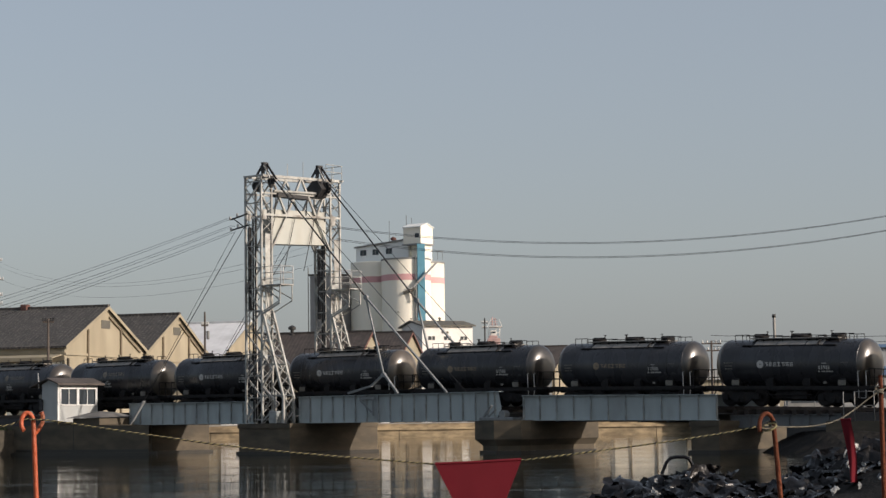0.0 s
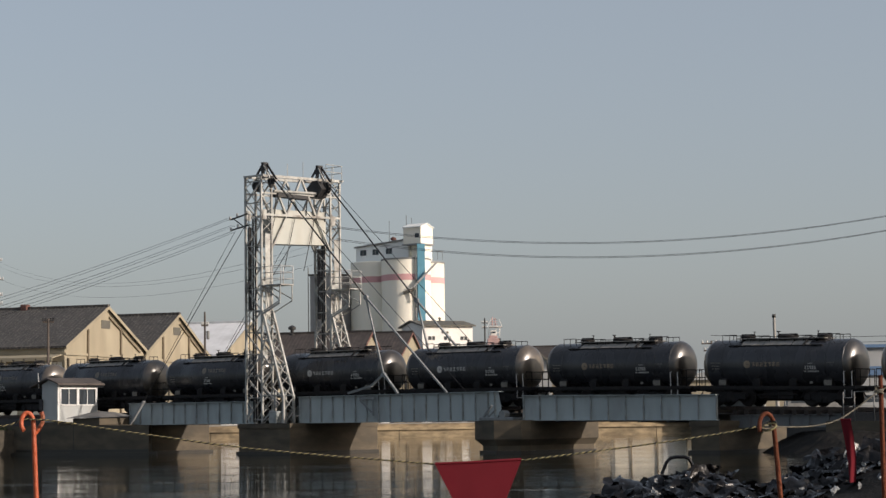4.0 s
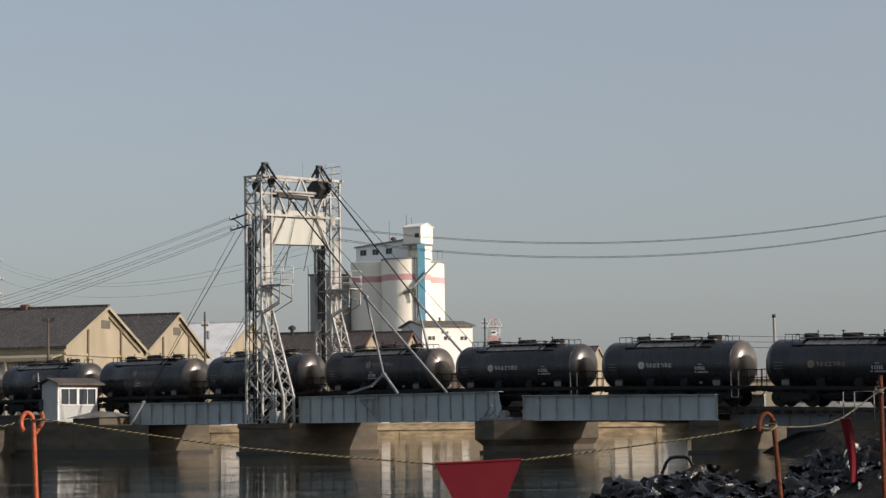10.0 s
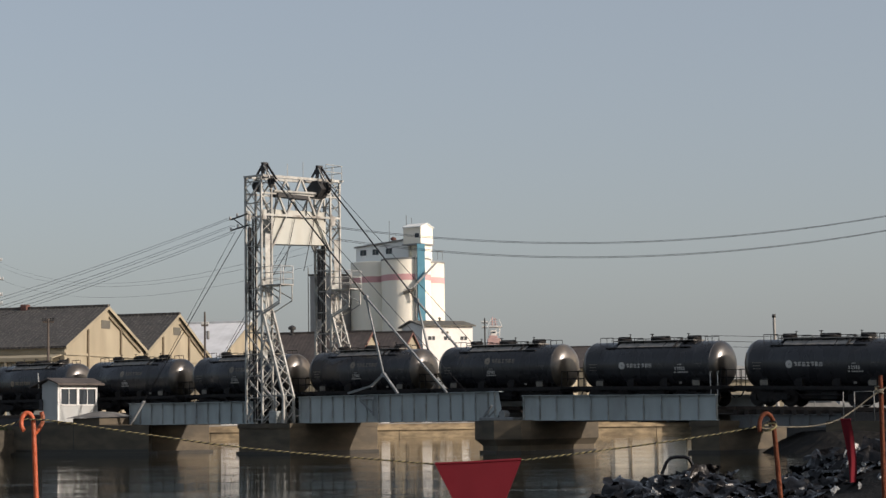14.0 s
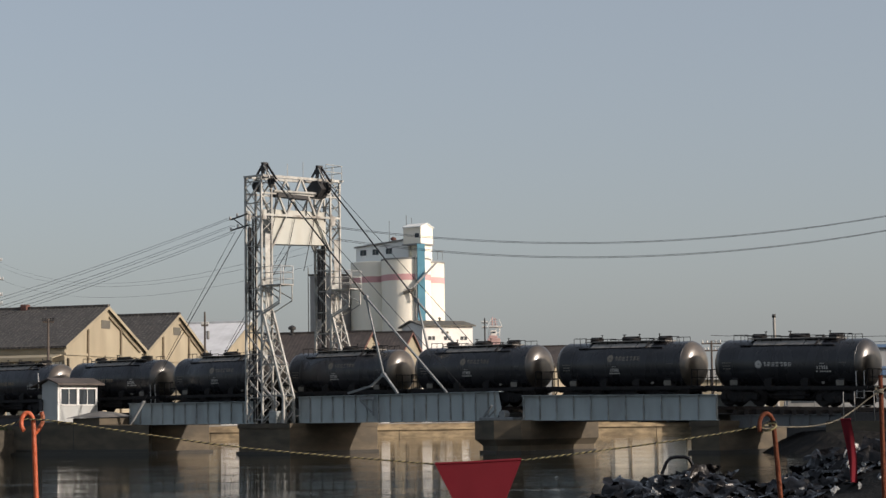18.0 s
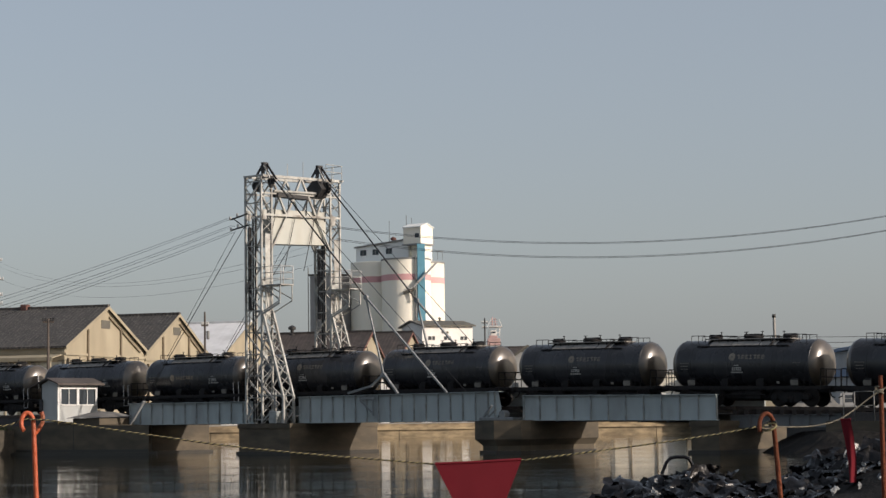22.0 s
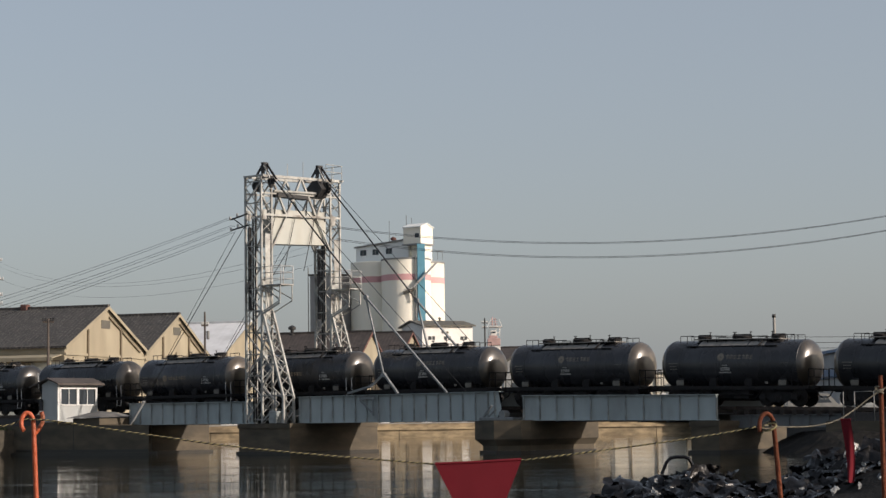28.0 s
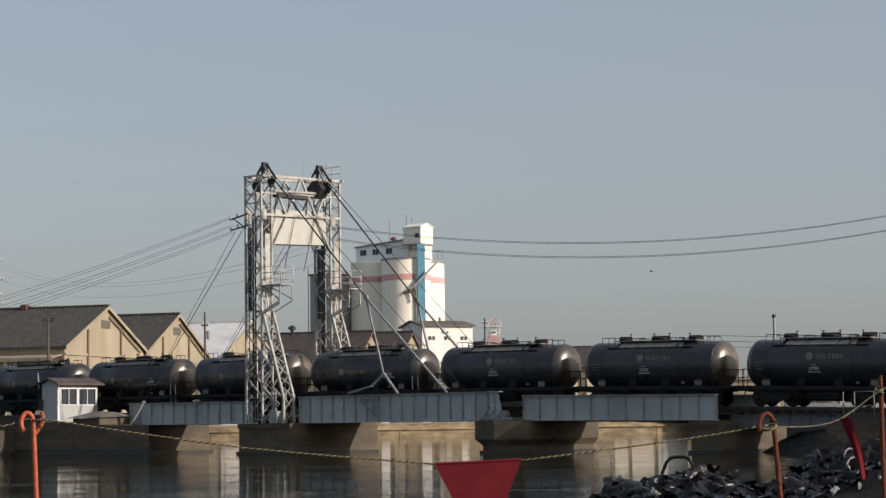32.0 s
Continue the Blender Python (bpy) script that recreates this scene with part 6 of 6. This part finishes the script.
# ================= heap of black scrap sheet =================
heap = thing("scrap_heap", "heap of torn black plastic sheets with pale shiny bits", "scrap heap", Matrix.Translation((1.3, 9.3, 1.1)))


def heap_z(x, y):
    """The heap's surface over the bank."""
    a = 0.268 * math.exp(-((x - 1.02) / (0.37 if x < 1.02 else 0.30)) ** 4 - ((y - 9.0) / 0.9) ** 2)
    b = 0.15 * math.exp(-((x - 2.25) / 0.45) ** 4 - ((y - 10.0) / 1.0) ** 2)
    c = 0.02 * math.exp(-((x - 1.55) / 0.45) ** 2 - ((y - 8.9) / 0.8) ** 2)
    return bank_z(x, y) + max(a, b, c) * 1.0 + 0.03 * noise.noise(Vector((x * 6, y * 6, 3)))


core = Shape()
CX, CY = 34, 26
core.add([(x - 1.3, y - 9.3, heap_z(x, y) - 1.1 - 0.015) for y in [7.9 + 3.6 * j / CY for j in range(CY + 1)] for x in [0.45 + 2.9 * i / CX for i in range(CX + 1)]],
         [(j * (CX + 1) + i, j * (CX + 1) + i + 1, (j + 1) * (CX + 1) + i + 1, (j + 1) * (CX + 1) + i) for j in range(CY) for i in range(CX)], True)
part("heap_core", core, GRAVEL, heap)


def crumpled(size, seed, nu=11, nv=8):
    """A torn sheet: a grid bent and creased into uneven folds, with ragged edges."""
    rnd = random.Random(seed)
    bend, twist = rnd.uniform(-2.2, -0.2), rnd.uniform(-1.0, 1.0)
    w, h = size * rnd.uniform(0.9, 1.5), size * rnd.uniform(0.5, 0.95)
    o = Vector((seed * 7.31 % 50, seed * 3.77 % 50, 0))
    vs = []
    for j in range(nv + 1):
        for i in range(nu + 1):
            u, v = i / nu - 0.5, j / nv - 0.5
            e = 0.06 * size if i in (0, nu) or j in (0, nv) else 0.01 * size
            q = Vector((u * 3.2, v * 2.6, 0)) + o
            z = bend * (u * u + 0.5 * v * v) * size * 0.6 + twist * u * v * size * 0.6
            z += size * (0.46 * (0.5 - abs(noise.noise(q))) + 0.16 * (0.5 - abs(noise.noise(q * 2.3))))
            side = noise.noise(q + Vector((9, 4, 2))) * 0.12 * size
            vs.append((u * w + side + rnd.uniform(-e, e), v * h - side + rnd.uniform(-e, e), z - 0.2 * size + rnd.uniform(-e, e) * 0.5))
    return vs, [(j * (nu + 1) + i, j * (nu + 1) + i + 1, (j + 1) * (nu + 1) + i + 1, (j + 1) * (nu + 1) + i) for j in range(nv) for i in range(nu)]


rnd = random.Random(11)
shared = []
for i in range(14):
    vs, fs = crumpled(0.26, 40 + i)
    shared.append(Shape().add(vs, fs, True).mesh("sheet_piece", SCRAP))
pale = []
for i in range(5):
    vs, fs = crumpled(0.10, 90 + i)
    pale.append(Shape().add(vs, fs, False).mesh("pale_piece", SCRAP_PALE))
for i in range(210):
    if rnd.random() < 0.55:
        x, y = rnd.uniform(0.45, 1.6), rnd.uniform(8.3, 9.5)
    else:
        x, y = rnd.uniform(1.3, 2.6), rnd.uniform(9.2, 10.6)
    pc = part("sheet_piece", shared[i % 14], SCRAP, heap)
    pc.matrix_basis = pose(x - 1.3, y - 9.3, heap_z(x, y) - 1.1 + rnd.uniform(-0.035, 0.0), rnd.uniform(-12, 52), rnd.uniform(-24, 24), rnd.uniform(-70, 70)) @ Matrix.Scale(rnd.uniform(0.5, 1.05), 4)
for i in range(22):
    x, y = (rnd.uniform(0.75, 1.5), rnd.uniform(8.3, 9.2)) if i < 6 else (rnd.uniform(1.6, 2.2), rnd.uniform(8.8, 10.2))
    pc = part("pale_piece", pale[i % 5], SCRAP_PALE, heap)
    pc.matrix_basis = pose(x - 1.3, y - 9.3, heap_z(x, y) - 1.1 + rnd.uniform(0.0, 0.03), rnd.uniform(30, 90), rnd.uniform(-40, 40), rnd.uniform(0, 360)) @ Matrix.Scale(rnd.uniform(0.15, 0.4), 4)
# the small shreds between them, too many to count
small = Shape()
rnd = random.Random(23)
for i in range(330):
    vs, fs = crumpled(rnd.uniform(0.05, 0.10), 300 + i, 6, 4)
    if rnd.random() < 0.6:
        x, y = rnd.uniform(0.5, 1.65), rnd.uniform(8.2, 9.4)
    else:
        x, y = rnd.uniform(1.4, 2.6), rnd.uniform(9.1, 10.4)
    m = pose(x - 1.3, y - 9.3, heap_z(x, y) - 1.1 + rnd.uniform(-0.02, 0.01), rnd.uniform(-30, 40), rnd.uniform(-25, 25), rnd.uniform(0, 360))
    small.add([m @ Vector(v) for v in vs], fs, True)
tagged(part("shred_filling", small, SCRAP, heap, "small black shreds"), kind="stuff")
# a strap that stands up in a bow out of the heap
bow = Shape().path([(-0.005, 0, -0.05), (0.0, 0, 0.0), (0.010, 0, 0.022), (0.021, 0, 0.047), (0.040, 0, 0.065), (0.066, 0, 0.069), (0.098, 0, 0.068), (0.120, 0, 0.060), (0.131, 0, 0.040), (0.140, 0, 0.010), (0.150, 0, -0.05)], 0.0075, 8)
bw = part("bowed_strap", bow, SCRAP, heap, "black strap bowed up out of the heap")
bw.matrix_basis = pose(0.95 - 1.3, 9.0 - 9.3, 1.366 - 1.1)

rnd = random.Random(31)
for i in range(8):
    x, y = 2.06 + rnd.uniform(-0.16, 0.16), 9.75 + rnd.uniform(-0.15, 0.1)
    r, a0, sweep = rnd.uniform(0.02, 0.036), rnd.uniform(-0.4, 0.6), rnd.uniform(2.6, 5.0)
    loop = [(r * math.cos(a0 + sweep * k / 16) * (1 + 0.02 * k), 0.002 * k, r * 0.8 * math.sin(a0 + sweep * k / 16)) for k in range(17)]
    lp = part("strap_loop", Shape().path(loop, 0.0035, 6), SCRAP_PALE if i % 3 else SCRAP, heap, "pale strap looped out of the heap")
    lp.matrix_basis = pose(x - 1.3, y - 9.3, heap_z(x, y) - 1.1 + 0.012, rnd.uniform(-25, 25), rnd.uniform(-30, 30), rnd.uniform(-60, 60))

# ================= grass on the far bank =================
gr = Shape()
rnd = random.Random(5)
for i in range(900):
    s, n = rnd.uniform(-60, -28.6), rnd.uniform(-6.5, -5.45)
    h, a = rnd.uniform(0.1, 0.4), rnd.uniform(0, 6.28)
    dx, dy = 0.05 * math.cos(a), 0.05 * math.sin(a)
    lx, ly = rnd.uniform(-0.12, 0.12), rnd.uniform(-0.12, 0.12)
    gr.add([(s - dx, n - dy, 1.49), (s + dx, n + dy, 1.49), (s + lx, n + ly, 1.49 + h)], [(0, 1, 2)])
solid("grass", gr, GRASS, "dry green grass tufts on the far bank", "grass", BRIDGE, kind="stuff")


# ================= birds over the yard =================
def bird(label):
    b = thing("bird", label, "bird", pose(0, 0, 0), "birds over the yard")
    part("body", Shape().lathe([(-0.24, 0.01), (-0.12, 0.05), (0.05, 0.07), (0.17, 0.045), (0.24, 0.01)], "x", (0, 0, 0), 8), BIRD, b)
    for s in (-1, 1):
        part("wing", Shape().hexa([(-0.08, s * 0.04, 0.0), (0.1, s * 0.04, 0.0), (0.06, s * 0.38, 0.12), (-0.1, s * 0.36, 0.12),
                                   (-0.08, s * 0.04, 0.02), (0.1, s * 0.04, 0.02), (0.06, s * 0.38, 0.13), (-0.1, s * 0.36, 0.13)]), BIRD, b)
    part("tail", Shape().prism([(-0.22, -0.02), (-0.36, -0.06), (-0.36, 0.06), (-0.22, 0.02)], -0.005, 0.01, "xy"), BIRD, b)
    return b


pair_a, pair_b = bird("dark bird flying beside another over the yard"), bird("dark bird flying beside another over the yard")
lone = bird("dark bird crossing the sky alone")


# ================= what moves =================
def travel(t):
    """Metres that the train has gone: it rolls steadily, then slows."""
    u = t / 32.0
    return 68.0 * (u - 0.0532 * u ** 2 + 0.0852 * u ** 3 - 0.1840 * u ** 4 - 0.2042 * u ** 5 + 0.1874 * u ** 6)


def motions():
    for k, w in wagons:
        rows = []
        for i in range(33):
            s = FIRST - PITCH * k + travel(i)
            a, b = rail_z(s - 2.5), rail_z(s + 2.5)
            rows.append((float(i), on_bridge(s, 0, (a + b) / 2) @ pose(0, 0, 0, 0, -math.degrees(math.atan2(b - a, 5.0)), 0)))
        walk(w, rows)
        turn = 37.0 * k
        for ws in [o for o in w.children_recursive if o.name.startswith("wheelset")]:
            home = ws.matrix_basis.copy()
            walk(ws, [(i / 4, home @ pose(0, 0, 0, 0, turn + math.degrees(travel(i / 4) / 0.43), 0)) for i in range(129)])
    walk(side_pennant, [(t, Matrix.Translation(SIDE_PENNANT) @ pose(0, 0, 0, 3 * math.sin(t * 1.3), a + 7.0, 0) @ pose(0, 0, 0, 0, 0, -34)) for t, a in
                        ((0, -7), (2, -6), (5, -6.5), (8, -8), (10, -7.5), (12, -7), (15, -6.5), (19, -7), (22, -6), (25, -8), (27, -5), (28, -4), (29, -6), (30.5, -5), (31.2, -8), (32, -17))])
    for b, rows in ((pair_a, ((0, -7.2, 320, 19.0), (3.7, -6.0, 320, 19.5), (5.5, 22.4, 250, 18.5), (6, 26.4, 250, 17.6), (7, 34.3, 250, 15.9), (8, 43.0, 250, 14.5), (8.7, 49.3, 250, 13.9), (10, 61.9, 250, 12.4), (32, 270, 250, 12))),
                    (pair_b, ((0, -5.2, 322, 18.0), (3.7, -4.0, 322, 18.5), (5.5, 22.9, 250, 16.4), (6, 27.5, 250, 15.8), (7, 36.8, 250, 14.6), (8, 45.4, 250, 14.4), (8.7, 51.2, 250, 13.9), (10, 63.3, 250, 12.2), (32, 274, 250, 12))),
                    (lone, ((0, 420, 250, 19.2), (29.7, 54.4, 250, 19.0), (30, 50.6, 250, 19.2), (30.8, 40.9, 250, 19.9), (31.5, 32.0, 250, 19.8), (32, 25.6, 250, 19.8)))):
        walk(b, [(t, pose(x, y, z, 0, 0, 180 if b is lone else 0)) for t, x, y, z in rows])


motions()
